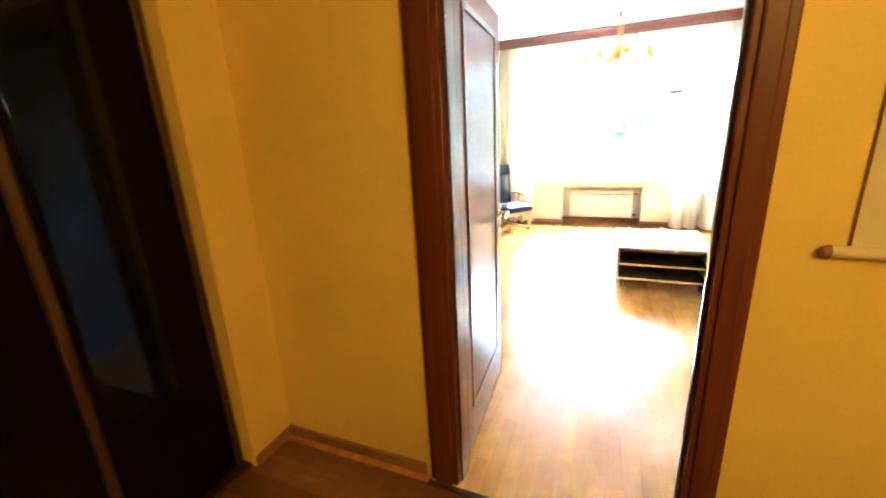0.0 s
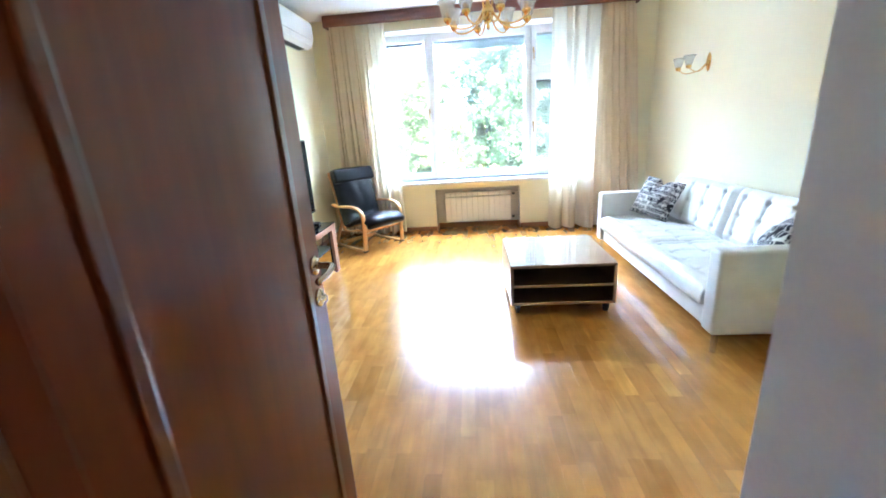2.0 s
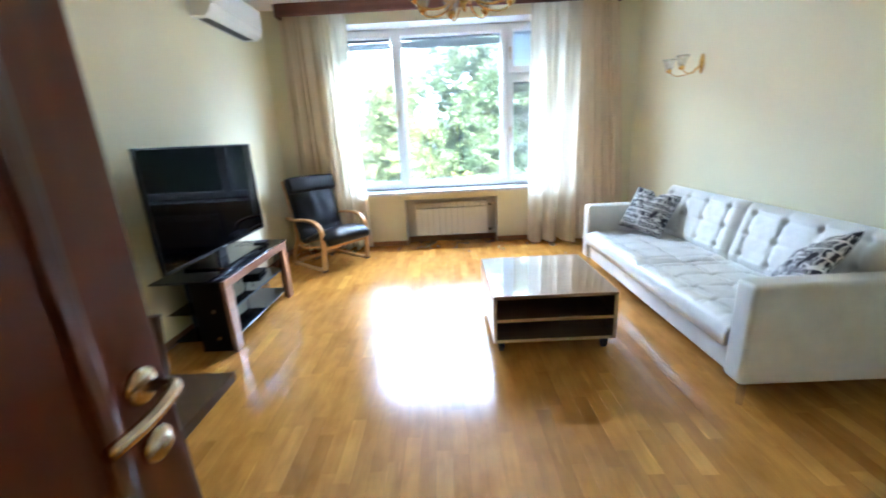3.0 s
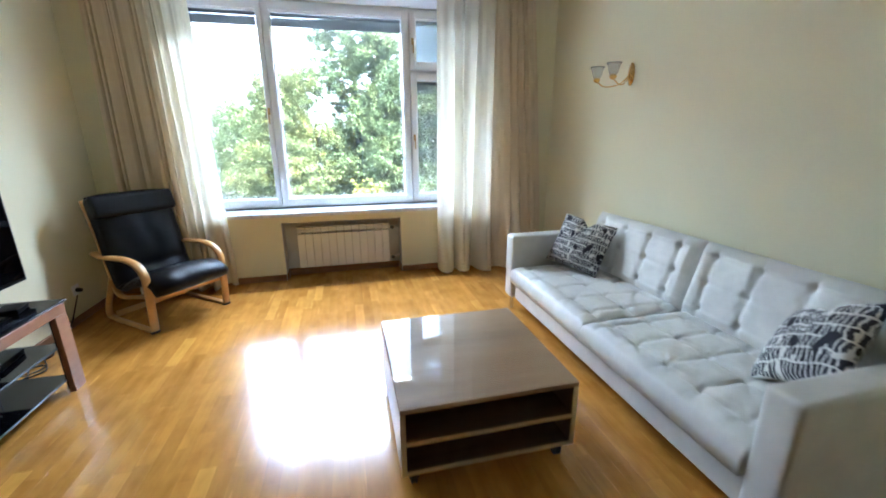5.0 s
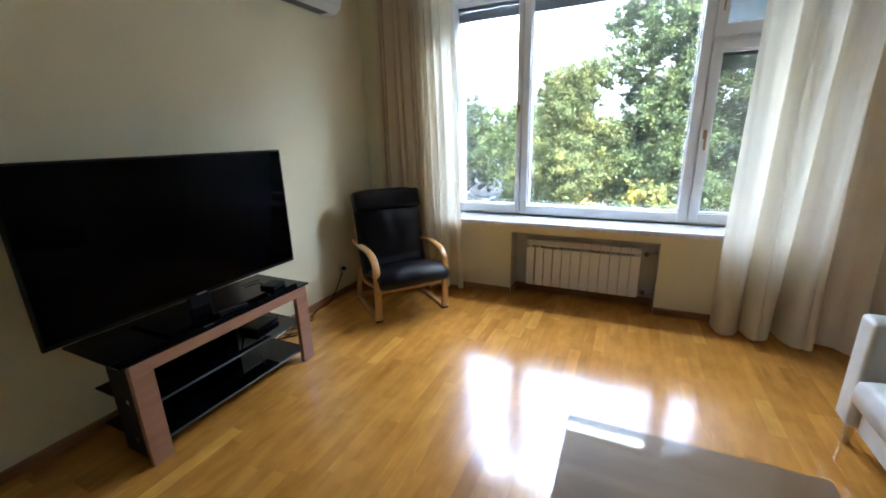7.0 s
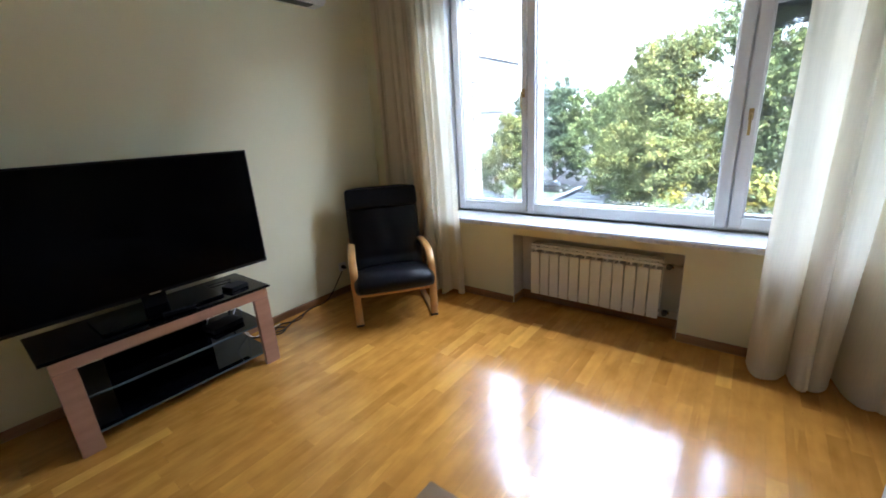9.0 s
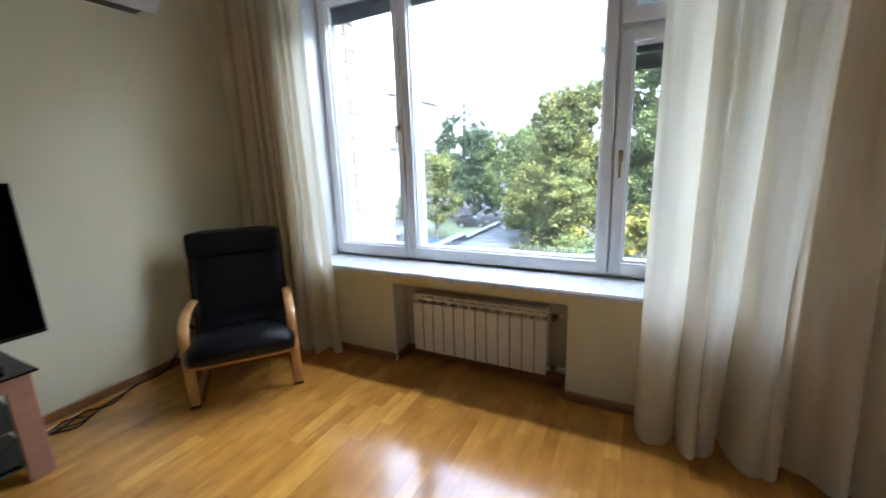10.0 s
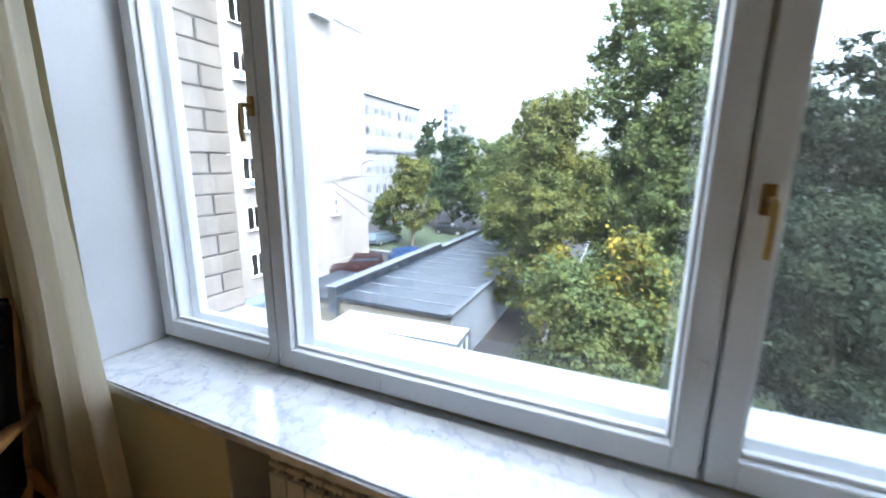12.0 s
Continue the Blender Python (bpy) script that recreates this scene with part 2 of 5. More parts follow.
BEECH = wood("beech_bentwood", (0.47, 0.235, 0.072), (0.64, 0.355, 0.125), 0.3, 0.3, (0.3, 0.3, 0.3), 30, False, False)
WALNUT = wood("pink_brown_stand_wood", (0.27, 0.125, 0.070), (0.40, 0.205, 0.125), 0.4, 0.1, (0.1, 0.1, 0.5), 40)
TABLEWOOD = wood("brown_oak_table_veneer", (0.27, 0.145, 0.065), (0.42, 0.25, 0.125), 0.5, 0.0, (0.08, 1, 1), 24)
DARKWOOD = wood("dark_brown_table_wood", (0.060, 0.024, 0.010), (0.105, 0.045, 0.018), 0.4, 0.15, (0.07, 1, 1), 24)
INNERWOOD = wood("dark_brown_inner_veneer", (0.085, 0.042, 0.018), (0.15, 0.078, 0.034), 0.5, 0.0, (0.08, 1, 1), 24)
SHELFWOOD = wood("light_birch_edge", (0.45, 0.28, 0.12), (0.60, 0.42, 0.21), 0.4, 0.1, (0.08, 1, 1), 24)
WARDROBE = mottled("near_black_wardrobe_veneer", (0.005, 0.003, 0.0025), 0.5, 0.3, 2, 40, 0.05)
WARDROBE.node_tree.nodes["Principled BSDF"].inputs["Specular IOR Level"].default_value = 0.04
BRONZE = mottled("bronze_door_profile", (0.11, 0.055, 0.022), 0.35, 0.15, 4, 60, 0.05, metal=0.7)
DARKMIRROR = base_mat("dark_mirror_glass", (0.018, 0.022, 0.03), 0.06, 0.9)[0]
SOFA = leather("white_leather", (0.75, 0.735, 0.69), 0.36, 260, 0.22)
SOFASIDE = leather("white_leather_panel", (0.72, 0.705, 0.66), 0.42, 260, 0.08)
BLACKHIDE = leather("black_leather", (0.005, 0.005, 0.007), 0.30, 240, 0.5)
BLACKHIDE.node_tree.nodes["Principled BSDF"].inputs["Specular IOR Level"].default_value = 0.24
BLACK = mottled("black_satin_plastic", (0.007, 0.007, 0.008), 0.4, 0.2, 3, 200, 0.05)
BLACK.node_tree.nodes["Principled BSDF"].inputs["Specular IOR Level"].default_value = 0.2
GLOSSBLACK = base_mat("black_glass", (0.002, 0.002, 0.003), 0.04, 0.0, 0.0)[0]
GLOSSBLACK.node_tree.nodes["Principled BSDF"].inputs["Specular IOR Level"].default_value = 0.22
GLASSEDGE = base_mat("ground_glass_edge", (0.07, 0.09, 0.10), 0.25)[0]
SCREEN = base_mat("black_screen", (0.0012, 0.0012, 0.0018), 0.03)[0]
SCREEN.node_tree.nodes["Principled BSDF"].inputs["Specular IOR Level"].default_value = 0.035
CHROME = base_mat("brushed_chrome", (0.6, 0.6, 0.6), 0.22, 1.0)[0]
ALU = base_mat("aluminium_edge", (0.55, 0.56, 0.58), 0.3, 1.0)[0]
BRASS = mottled("polished_brass", (0.78, 0.50, 0.16), 0.18, 0.1, 20, 90, 0.0, metal=1.0)
OLDBRASS = mottled("satin_brass", (0.42, 0.28, 0.10), 0.28, 0.2, 20, 90, 0.0, metal=1.0)
NICKEL = mottled("champagne_nickel", (0.62, 0.50, 0.36), 0.22, 0.1, 20, 90, 0.0, metal=1.0)
RADWHITE = mottled("white_enamel", (0.86, 0.845, 0.81), 0.32, 0.04, 3, 100, 0.04)
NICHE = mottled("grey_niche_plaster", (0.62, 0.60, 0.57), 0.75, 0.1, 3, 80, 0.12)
PIPE = mottled("painted_pipe", (0.60, 0.57, 0.52), 0.4, 0.12, 8, 60, 0.05)
PLASTIC = mottled("white_plastic", (0.78, 0.78, 0.76), 0.35, 0.04, 3, 120, 0.03)
PAPER = mottled("cream_paper", (0.72, 0.60, 0.34), 0.8, 0.05, 3, 90, 0.08)
GLASS = pane_mat("window_glass", (0.98, 0.99, 0.99), 0.055)
# outer panes carry a thin scattering film that imitates hazy glare over the view
OUTERGLASS = pane_mat("veiled_outer_window_glass", (0.98, 0.99, 0.99), 0.055, 0.005)
SHADEGLASS = glass_mat("frosted_shade_glass", (0.97, 0.96, 0.93), 0.12)
SHADEGLASS.node_tree.nodes["Principled BSDF"].inputs["Transmission Weight"].default_value = 0.85
BLIND = mottled("dark_grey_blind", (0.09, 0.10, 0.115), 0.6, 0.1, 4, 100, 0.05)
PALEBLIND = mottled("blue_grey_blind", (0.30, 0.34, 0.39), 0.6, 0.1, 4, 100, 0.05)
MARBLE = marble("grey_veined_marble")
SHEER = cloth("white_sheer_cloth", (0.82, 0.75, 0.60), 0.04, 0.54)
DRAPE = cloth("beige_curtain_cloth", (0.80, 0.685, 0.52), 0.0, 0.36, 700)
PRINT_A = print_cloth("black_white_print_cotton", 27, 19)
PRINT_B = print_cloth("black_white_grid_cotton", 22, 15)
RUBBER = mottled("black_rubber", (0.02, 0.02, 0.02), 0.7, 0.2, 10, 120, 0.1)
FLASHING = mottled("white_metal_flashing", (0.46, 0.475, 0.49), 0.5, 0.06, 3, 60, 0.05)
BRICK = mottled("yellow_facing_brick", (0.47, 0.385, 0.31), 0.85, 0.25, 7, 55, 0.5)
MORTAR = mottled("grey_mortar", (0.20, 0.185, 0.17), 0.9, 0.2, 6, 90, 0.4)
PINKWALL = mottled("pale_pink_render", (0.178, 0.160, 0.148), 0.9, 0.08, 0.35, 14, 0.2)
GREYWALL = mottled("pale_grey_render", (0.165, 0.165, 0.168), 0.9, 0.08, 0.3, 12, 0.2)
TOWERWALL = mottled("pale_tower_panel", (0.155, 0.160, 0.166), 0.9, 0.06, 0.1, 4, 0.1)
ROOFGREY = mottled("wet_grey_roofing", (0.030, 0.036, 0.047), 0.34, 0.35, 0.6, 9, 0.5)
ROOFDARK = mottled("dark_bitumen_parapet", (0.020, 0.025, 0.034), 0.5, 0.25, 1.2, 14, 0.3)
PALEMETAL = mottled("pale_blue_sheet_metal", (0.072, 0.084, 0.100), 0.7, 0.12, 0.8, 16, 0.15)
CLADDING = mottled("blue_grey_sheet_cladding", (0.165, 0.190, 0.225), 0.7, 0.12, 0.8, 16, 0.15)
GARAGEWALL = mottled("yellow_grey_render", (0.105, 0.097, 0.080), 0.9, 0.18, 0.7, 12, 0.3)
ASPHALT = mottled("grey_asphalt", (0.030, 0.030, 0.033), 0.8, 0.2, 0.25, 26, 0.4)
GRASS = mottled("green_grass", (0.028, 0.043, 0.016), 0.9, 0.35, 0.35, 30, 0.8)
BARK = mottled("grey_brown_bark", (0.085, 0.065, 0.05), 0.9, 0.35, 3, 18, 0.8, stretch=(1, 1, 0.25))
ASPHALT.node_tree.nodes["Principled BSDF"].inputs["Specular IOR Level"].default_value = 0.15
ROOFGREY.node_tree.nodes["Principled BSDF"].inputs["Specular IOR Level"].default_value = 0.32
ROOFDARK.node_tree.nodes["Principled BSDF"].inputs["Specular IOR Level"].default_value = 0.08
DARKPANE = base_mat("dark_window_pane", (0.03, 0.04, 0.055), 0.10, 0.0, 0.2)[0]
HOUSEPANE = base_mat("pale_house_pane", (0.016, 0.021, 0.032), 0.5, 0.0, 0.0)[0]
CARRED = base_mat("maroon_car_paint", (0.012, 0.004, 0.0045), 0.45, 0.0, 0.0)[0]
CARBLUE = base_mat("blue_car_paint", (0.008, 0.022, 0.065), 0.45, 0.0, 0.0)[0]
CARGREY = base_mat("silver_car_paint", (0.10, 0.13, 0.165), 0.35, 0.3, 0.3)[0]
CARDARK = base_mat("black_car_paint", (0.012, 0.013, 0.016), 0.25, 0.2, 0.8)[0]
for m in (CARRED, CARBLUE, DARKPANE, HOUSEPANE):
    m.node_tree.nodes["Principled BSDF"].inputs["Specular IOR Level"].default_value = 0.12
LAMPGLASS = base_mat("car_lamp_lens", (0.10, 0.012, 0.010), 0.15, 0.0, 0.5)[0]
LEAF_A = leaf_mat("maple_leaf_green", [(0.056, 0.082, 0.036), (0.070, 0.098, 0.040), (0.088, 0.110, 0.041), (0.115, 0.120, 0.040)])
LEAF_B = leaf_mat("lime_leaf_light_green", [(0.064, 0.090, 0.037), (0.083, 0.105, 0.038), (0.112, 0.118, 0.039), (0.145, 0.122, 0.036)], 0.7)
LEAF_Y = leaf_mat("yellowing_leaf", [(0.060, 0.082, 0.028), (0.105, 0.112, 0.028), (0.180, 0.155, 0.030), (0.250, 0.185, 0.030)], 0.9)
LEAF_M = leaf_mat("middle_leaf_green", [(0.030, 0.048, 0.030), (0.040, 0.060, 0.034), (0.052, 0.070, 0.036)])
# the right pane's dimming of the trees is put into this leaf colour
LEAF_DIMMED = leaf_mat("pane_dimmed_leaf_green", [(0.013, 0.021, 0.016), (0.018, 0.028, 0.019), (0.026, 0.036, 0.022)])


# ---- building blocks ----
def thing(name, at=(0, 0, 0), turn=0.0, label="", category="", group="", kind=""):
    ob = new(name)
    ob.matrix_world = pose(*at, 0, 0, turn)
    ob.empty_display_size = 0.1
    return tagged(ob, label, category, group, kind)


def mesh_of(name, bm, material, smooth=False):
    me = bpy.data.meshes.new(name)
    bmesh.ops.recalc_face_normals(bm, faces=bm.faces)
    bm.to_mesh(me)
    bm.free()
    me.materials.append(material)
    if smooth:
        me.polygons.foreach_set("use_smooth", [True] * len(me.polygons))
    return me


def part(name, bm, material, parent=None, label="", smooth=False):
    ob = new(name, mesh_of(name, bm, material, smooth))
    ob.parent = parent
    return tagged(ob, label)


def structure(name, bm, material, label="", category="", smooth=False):
    return tagged(new(name, mesh_of(name, bm, material, smooth)), label, category, "", "structure")


def cuboid(bm, x0, x1, y0, y1, z0, z1, bevel=0.0, seg=1):
    vs = bmesh.ops.create_cube(bm, size=1.0)["verts"]
    for v in vs:
        v.co = Vector(((x0 + x1) / 2 + v.co.x * (x1 - x0), (y0 + y1) / 2 + v.co.y * (y1 - y0), (z0 + z1) / 2 + v.co.z * (z1 - z0)))
    if bevel:
        es = {e for v in vs for e in v.link_edges}
        bmesh.ops.bevel(bm, geom=list(es), offset=bevel, segments=seg, affect="EDGES", profile=0.6)
    return bm


def block(x0, x1, y0, y1, z0, z1, bevel=0.0, seg=1):
    return cuboid(bmesh.new(), x0, x1, y0, y1, z0, z1, bevel, seg)


def blocks(*rows, bevel=0.0):
    bm = bmesh.new()
    for r in rows:
        cuboid(bm, *r, bevel)
    return bm


def tube(bm, pts, radius, n=8, caps=True):
    """A round bar along points; radius is one number or one per point."""
    pts = [Vector(p) for p in pts]
    rad = radius if isinstance(radius, (list, tuple)) else [radius] * len(pts)
    rings, side = [], None
    for i, p in enumerate(pts):
        d = (pts[min(i + 1, len(pts) - 1)] - pts[max(i - 1, 0)]).normalized()
        if side is None:
            side = d.orthogonal().normalized()
        side = (side - d * side.dot(d)).normalized()
        up = d.cross(side)
        rings.append([bm.verts.new(p + rad[i] * (math.cos(a) * side + math.sin(a) * up)) for a in (2 * math.pi * k / n for k in range(n))])
    for a, b in zip(rings, rings[1:]):
        for k in range(n):
            bm.faces.new((a[k], a[(k + 1) % n], b[(k + 1) % n], b[k]))
    if caps:
        bm.faces.new(rings[0][::-1])
        bm.faces.new(rings[-1])
    return bm


def ribbon(bm, pts, width, thick, across=(0, 1, 0), bevel=0.0):
    """A flat bent strip: centre line, width along one axis, thickness square to it."""
    pts, ax = [Vector(p) for p in pts], Vector(across).normalized()
    rings = []
    for i, p in enumerate(pts):
        d = (pts[min(i + 1, len(pts) - 1)] - pts[max(i - 1, 0)]).normalized()
        nrm = d.cross(ax).normalized()
        w, t, c = width / 2, thick / 2, thick * 0.28
        prof = [(-w, -t + c), (-w + c, -t), (w - c, -t), (w, -t + c), (w, t - c), (w - c, t), (-w + c, t), (-w, t - c)]
        rings.append([bm.verts.new(p + ax * a + nrm * b) for a, b in prof])
    for a, b in zip(rings, rings[1:]):
        for k in range(8):
            bm.faces.new((a[k], a[(k + 1) % 8], b[(k + 1) % 8], b[k]))
    bm.faces.new(rings[0][::-1])
    bm.faces.new(rings[-1])
    return bm


def lathe(bm, profile, n=16, at=(0, 0, 0), thick=0.0):
    """A turned shape round the z axis from (radius, height) pairs."""
    prof = list(profile)
    if thick:
        prof += [(max(r - thick, 0.001), z) for r, z in reversed(profile)]
    rings = [[bm.verts.new((at[0] + r * math.cos(2 * math.pi * k / n), at[1] + r * math.sin(2 * math.pi * k / n), at[2] + z)) for k in range(n)] for r, z in prof]
    for a, b in zip(rings, rings[1:]):
        for k in range(n):
            bm.faces.new((a[k], a[(k + 1) % n], b[(k + 1) % n], b[k]))
    if not thick:
        for r in (rings[0][::-1], rings[-1]):
            bm.faces.new(r)
    return bm


def sheet(nu, nv, fn, thick=0.0):
    """A grid surface fn(u, v) -> point, closed to a slab by an inner skin thick below it."""
    bm = bmesh.new()
    g = [[bm.verts.new(fn(i / nu, j / nv)) for j in range(nv + 1)] for i in range(nu + 1)]
    for i in range(nu):
        for j in range(nv):
            bm.faces.new((g[i][j], g[i + 1][j], g[i + 1][j + 1], g[i][j + 1]))
    if thick:
        bm.normal_update()
        lo = [[bm.verts.new(g[i][j].co - g[i][j].normal * thick) for j in range(nv + 1)] for i in range(nu + 1)]
        for i in range(nu):
            for j in range(nv):
                bm.faces.new((lo[i][j], lo[i][j + 1], lo[i + 1][j + 1], lo[i + 1][j]))
        rim = [(i, 0) for i in range(nu)] + [(nu, j) for j in range(nv)] + [(i, nv) for i in range(nu, 0, -1)] + [(0, j) for j in range(nv, 0, -1)]
        for (a, b), (c, d) in zip(rim, rim[1:] + rim[:1]):
            bm.faces.new((g[a][b], lo[a][b], lo[c][d], g[c][d]))
    return bm


def smooth_path(pts, n=8):
    """Catmull-Rom through the points."""
    p = [Vector(q) for q in pts]
    p = [2 * p[0] - p[1]] + p + [2 * p[-1] - p[-2]]
    out = []
    for i in range(1, len(p) - 2):
        for k in range(n):
            t = k / n
            out.append(0.5 * (2 * p[i] + (p[i + 1] - p[i - 1]) * t + (2 * p[i - 1] - 5 * p[i] + 4 * p[i + 1] - p[i + 2]) * t * t + (3 * p[i] - p[i - 1] - 3 * p[i + 1] + p[i + 2]) * t ** 3))
    return out + [p[-2]]


# ---- the room's shell ----
XL, XR, YD, YW, ZC = -1.88, 2.46, 2.70, 7.60, 2.82      # walls left and right, door wall, window wall, ceiling
YH = 2.20                                                # hall face of the door wall
WX0, WX1, WZ0, WZ1 = -1.10, 1.67, 0.70, 2.64             # window opening
NX0, NX1, NZ1 = -0.40, 0.79, 0.59                        # radiator niche
YO = 8.28                                                # outer face of the window wall
DX0, DX1, DZ = -0.40, 0.68, 2.12                        # doorway in the thick wall

structure("wall_west", block(XL - 0.2, XL, YD, YO, -0.1, ZC), PAINT, "cream painted wall behind the television", "wall")
structure("wall_east", block(XR, XR + 0.2, YD, YO, -0.1, ZC), PAINT, "cream painted wall behind the sofa", "wall")
structure("wall_north", blocks(
    (XL, WX0, YW, YO - 0.25, -0.1, ZC), (WX1, XR, YW, YO - 0.25, -0.1, ZC), (WX0, WX1, YW, YO - 0.25, WZ1, ZC),
    (WX0, NX0, YW, YO - 0.25, -0.1, WZ0 - 0.03), (NX1, WX1, YW, YO - 0.25, -0.1, WZ0 - 0.03),
    (NX0, NX1, YW, YO - 0.25, NZ1, WZ0 - 0.03), (NX0, NX1, YW + 0.17, YO - 0.25, -0.1, NZ1)), PAINT,
    "cream painted window wall with a radiator niche", "wall")
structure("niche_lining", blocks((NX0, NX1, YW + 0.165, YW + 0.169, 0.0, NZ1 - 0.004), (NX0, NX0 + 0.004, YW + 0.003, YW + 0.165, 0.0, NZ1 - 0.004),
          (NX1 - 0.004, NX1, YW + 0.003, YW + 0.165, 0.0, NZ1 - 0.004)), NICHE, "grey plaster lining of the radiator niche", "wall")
structure("window_reveal", blocks((WX0, WX0 + 0.006, YW - 0.002, 7.865, WZ0, WZ1), (WX1 - 0.006, WX1, YW - 0.002, 7.865, WZ0, WZ1),
          (WX0 + 0.006, WX1 - 0.006, YW - 0.002, 7.865, WZ1 - 0.006, WZ1)), REVEAL, "white painted window reveal", "reveal")
structure("wall_south", blocks((XL - 0.2, DX0, YH, YD, -0.1, ZC), (DX1, XR + 0.2, YH, YD, -0.1, ZC), (DX0, DX1, YH, YD, DZ, ZC)), PAINT,
          "cream painted wall with the doorway", "wall")
structure("doorway_reveal", blocks((DX1 - 0.006, DX1, YH + 0.041, YD + 0.002, 0.0, DZ), (DX0, DX0 + 0.006, YH + 0.131, YD + 0.002, 0.0, DZ),
          (DX0 + 0.006, DX1 - 0.006, YH + 0.131, YD + 0.002, DZ - 0.006, DZ)), REVEAL, "white painted doorway reveal", "reveal")
structure("ceiling", block(XL - 0.2, XR + 0.2, YH + 0.05, YO, ZC, ZC + 0.2), WHITE, "plain white ceiling", "ceiling")
structure("floor", block(XL, XR, YH - 0.06, YW + 0.17, -0.12, -0.012), SKIRT, "glossy honey oak strip parquet floor", "floor")


def skirting(bm, x0, x1, y0, y1, h=0.06):
    cuboid(bm, x0, x1, y0, y1, 0.0, h, 0.006)


bm = bmesh.new()
skirting(bm, XL, XL + 0.018, YD + 0.02, YW)
skirting(bm, XR - 0.018, XR, YD + 0.02, YW)
skirting(bm, XL + 0.018, NX0, YW - 0.018, YW)
skirting(bm, NX1, XR - 0.018, YW - 0.018, YW)
skirting(bm, NX0 + 0.004, NX1 - 0.004, YW + 0.145, YW + 0.165, 0.07)
skirting(bm, NX0 + 0.004, NX0 + 0.022, YW, YW + 0.145, 0.07)
skirting(bm, NX1 - 0.022, NX1 - 0.004, YW, YW + 0.145, 0.07)
skirting(bm, XL + 0.018, DX0, YD, YD + 0.018)
skirting(bm, DX1, XR - 0.018, YD, YD + 0.018)
structure("baseboard", bm, SKIRT, "brown wooden baseboard", "baseboard")

# ---- the hall ----
HX0, HX1, HY0, HZ = -1.26, 1.75, -0.60, 2.60
structure("hall_wall_north", blocks((-1.95, DX0 - 0.0, YH - 0.012, YH - 0.0, -0.1, HZ), (0.632, HX1 + 0.1, YH - 0.012, YH, -0.1, HZ), (DX0, 0.632, YH - 0.012, YH, DZ + 0.05, HZ)),
          HALLPAINT, "yellow painted hall wall round the doorway", "wall")
structure("hall_wall_east", block(HX1, HX1 + 0.15, HY0, YH - 0.012, -0.1, HZ), HALLPAINT, "yellow painted hall wall", "wall")
structure("hall_wall_south", block(-1.95, HX1, HY0 - 0.15, HY0, -0.1, HZ), HALLPAINT, "yellow painted hall wall", "wall")
structure("hall_wall_west", blocks((-2.05, HX0 + 0.05, 1.95, YH - 0.012, -0.1, HZ), (-2.05, -1.95, HY0, 1.95, -0.1, HZ)), HALLPAINT, "yellow painted hall wall beside the wardrobe", "wall")
structure("hall_ceiling", block(-2.05, HX1 + 0.1, HY0 - 0.15, YH - 0.012, HZ, HZ + 0.15), WHITE, "white hall ceiling", "ceiling")
structure("hall_floor", block(-1.95, HX1, HY0, YH - 0.06, -0.12, -0.012), SKIRT, "dark red-brown plank hall floor", "floor")
bm = bmesh.new()
skirting(bm, HX0 + 0.05, -0.42, YH - 0.030, YH - 0.012)
skirting(bm, HX0 + 0.05, HX0 + 0.068, 1.95, YH - 0.030)
skirting(bm, 0.653, HX1, YH - 0.030, YH - 0.012)
structure("hall_baseboard", bm, SKIRT, "brown wooden hall baseboard", "baseboard")

fit = thing("light_fitting", (1.40, 0.20, HZ), 0, "plain round hall ceiling light fitting", "ceiling light")
part("ceiling_rose", lathe(bmesh.new(), [(0.06, -0.001), (0.06, -0.02), (0.02, -0.04)]), PLASTIC, fit)
part("cord", tube(bmesh.new(), [(0, 0, -0.04), (0, 0, -0.16)], 0.006), PLASTIC, fit)

# sliding wardrobe
wd = thing("wardrobe", (-1.26, 0.695, 0.0), 0, "near-black sliding-door wardrobe with bronze profiles", "wardrobe")
part("carcass", blocks((-0.62, -0.04, -1.18, 1.25, 0.0, 2.5)), WARDROBE, wd)
part("floor_track", block(-0.04, 0.03, -1.18, 1.25, 0.0, 0.022, 0.003), BRONZE, wd, "bronze floor track")
for y0, y1, dx in ((0.74, 1.24, -0.02), (-0.20, 0.77, 0.006), (-1.15, -0.17, -0.02)):
    d = part("sliding_door", block(dx - 0.018, dx, y0, y1, 0.024, 2.48, 0.002), WARDROBE, wd)
    part("mirror_panel", block(dx, dx + 0.004, y0 + 0.07, y1 - 0.19, 0.55, 2.3), DARKMIRROR, d, "dark mirrored strip")
    for ya in (y0, y1 - 0.03):
        part("profile", block(dx - 0.02, dx + 0.012, ya, ya + 0.03, 0.024, 2.48, 0.003), BRONZE, d, "bronze edge profile")

# paper hanging by the door
sc = thing("wall_hanging", (0.855, YH - 0.013, 1.125), 0, "cream paper wall hanging with a rod along its lower edge", "wall hanging")
part("paper", sheet(6, 12, lambda u, v: (-0.015 + 0.53 * u, -0.012 - 0.006 * math.sin(3 * u), 0.02 + 0.95 * v), 0.002), PAPER, sc, "cream paper sheet")
part("rod", tube(bmesh.new(), [(-0.06, -0.018, 0.012), (0.56, -0.018, 0.012)], 0.016, 12), PAPER, sc, "paper-wrapped lower rod")
part("finial", tube(bmesh.new(), [(-0.075, -0.018, 0.012), (-0.058, -0.018, 0.012)], [0.012, 0.018], 12), SKIRT, sc, "brown wooden rod end")
part("clip", tube(bmesh.new(), [(0.05, -0.024, 0.075), (0.10, -0.026, 0.05)], 0.004, 6), BLACK, sc, "small black clip")

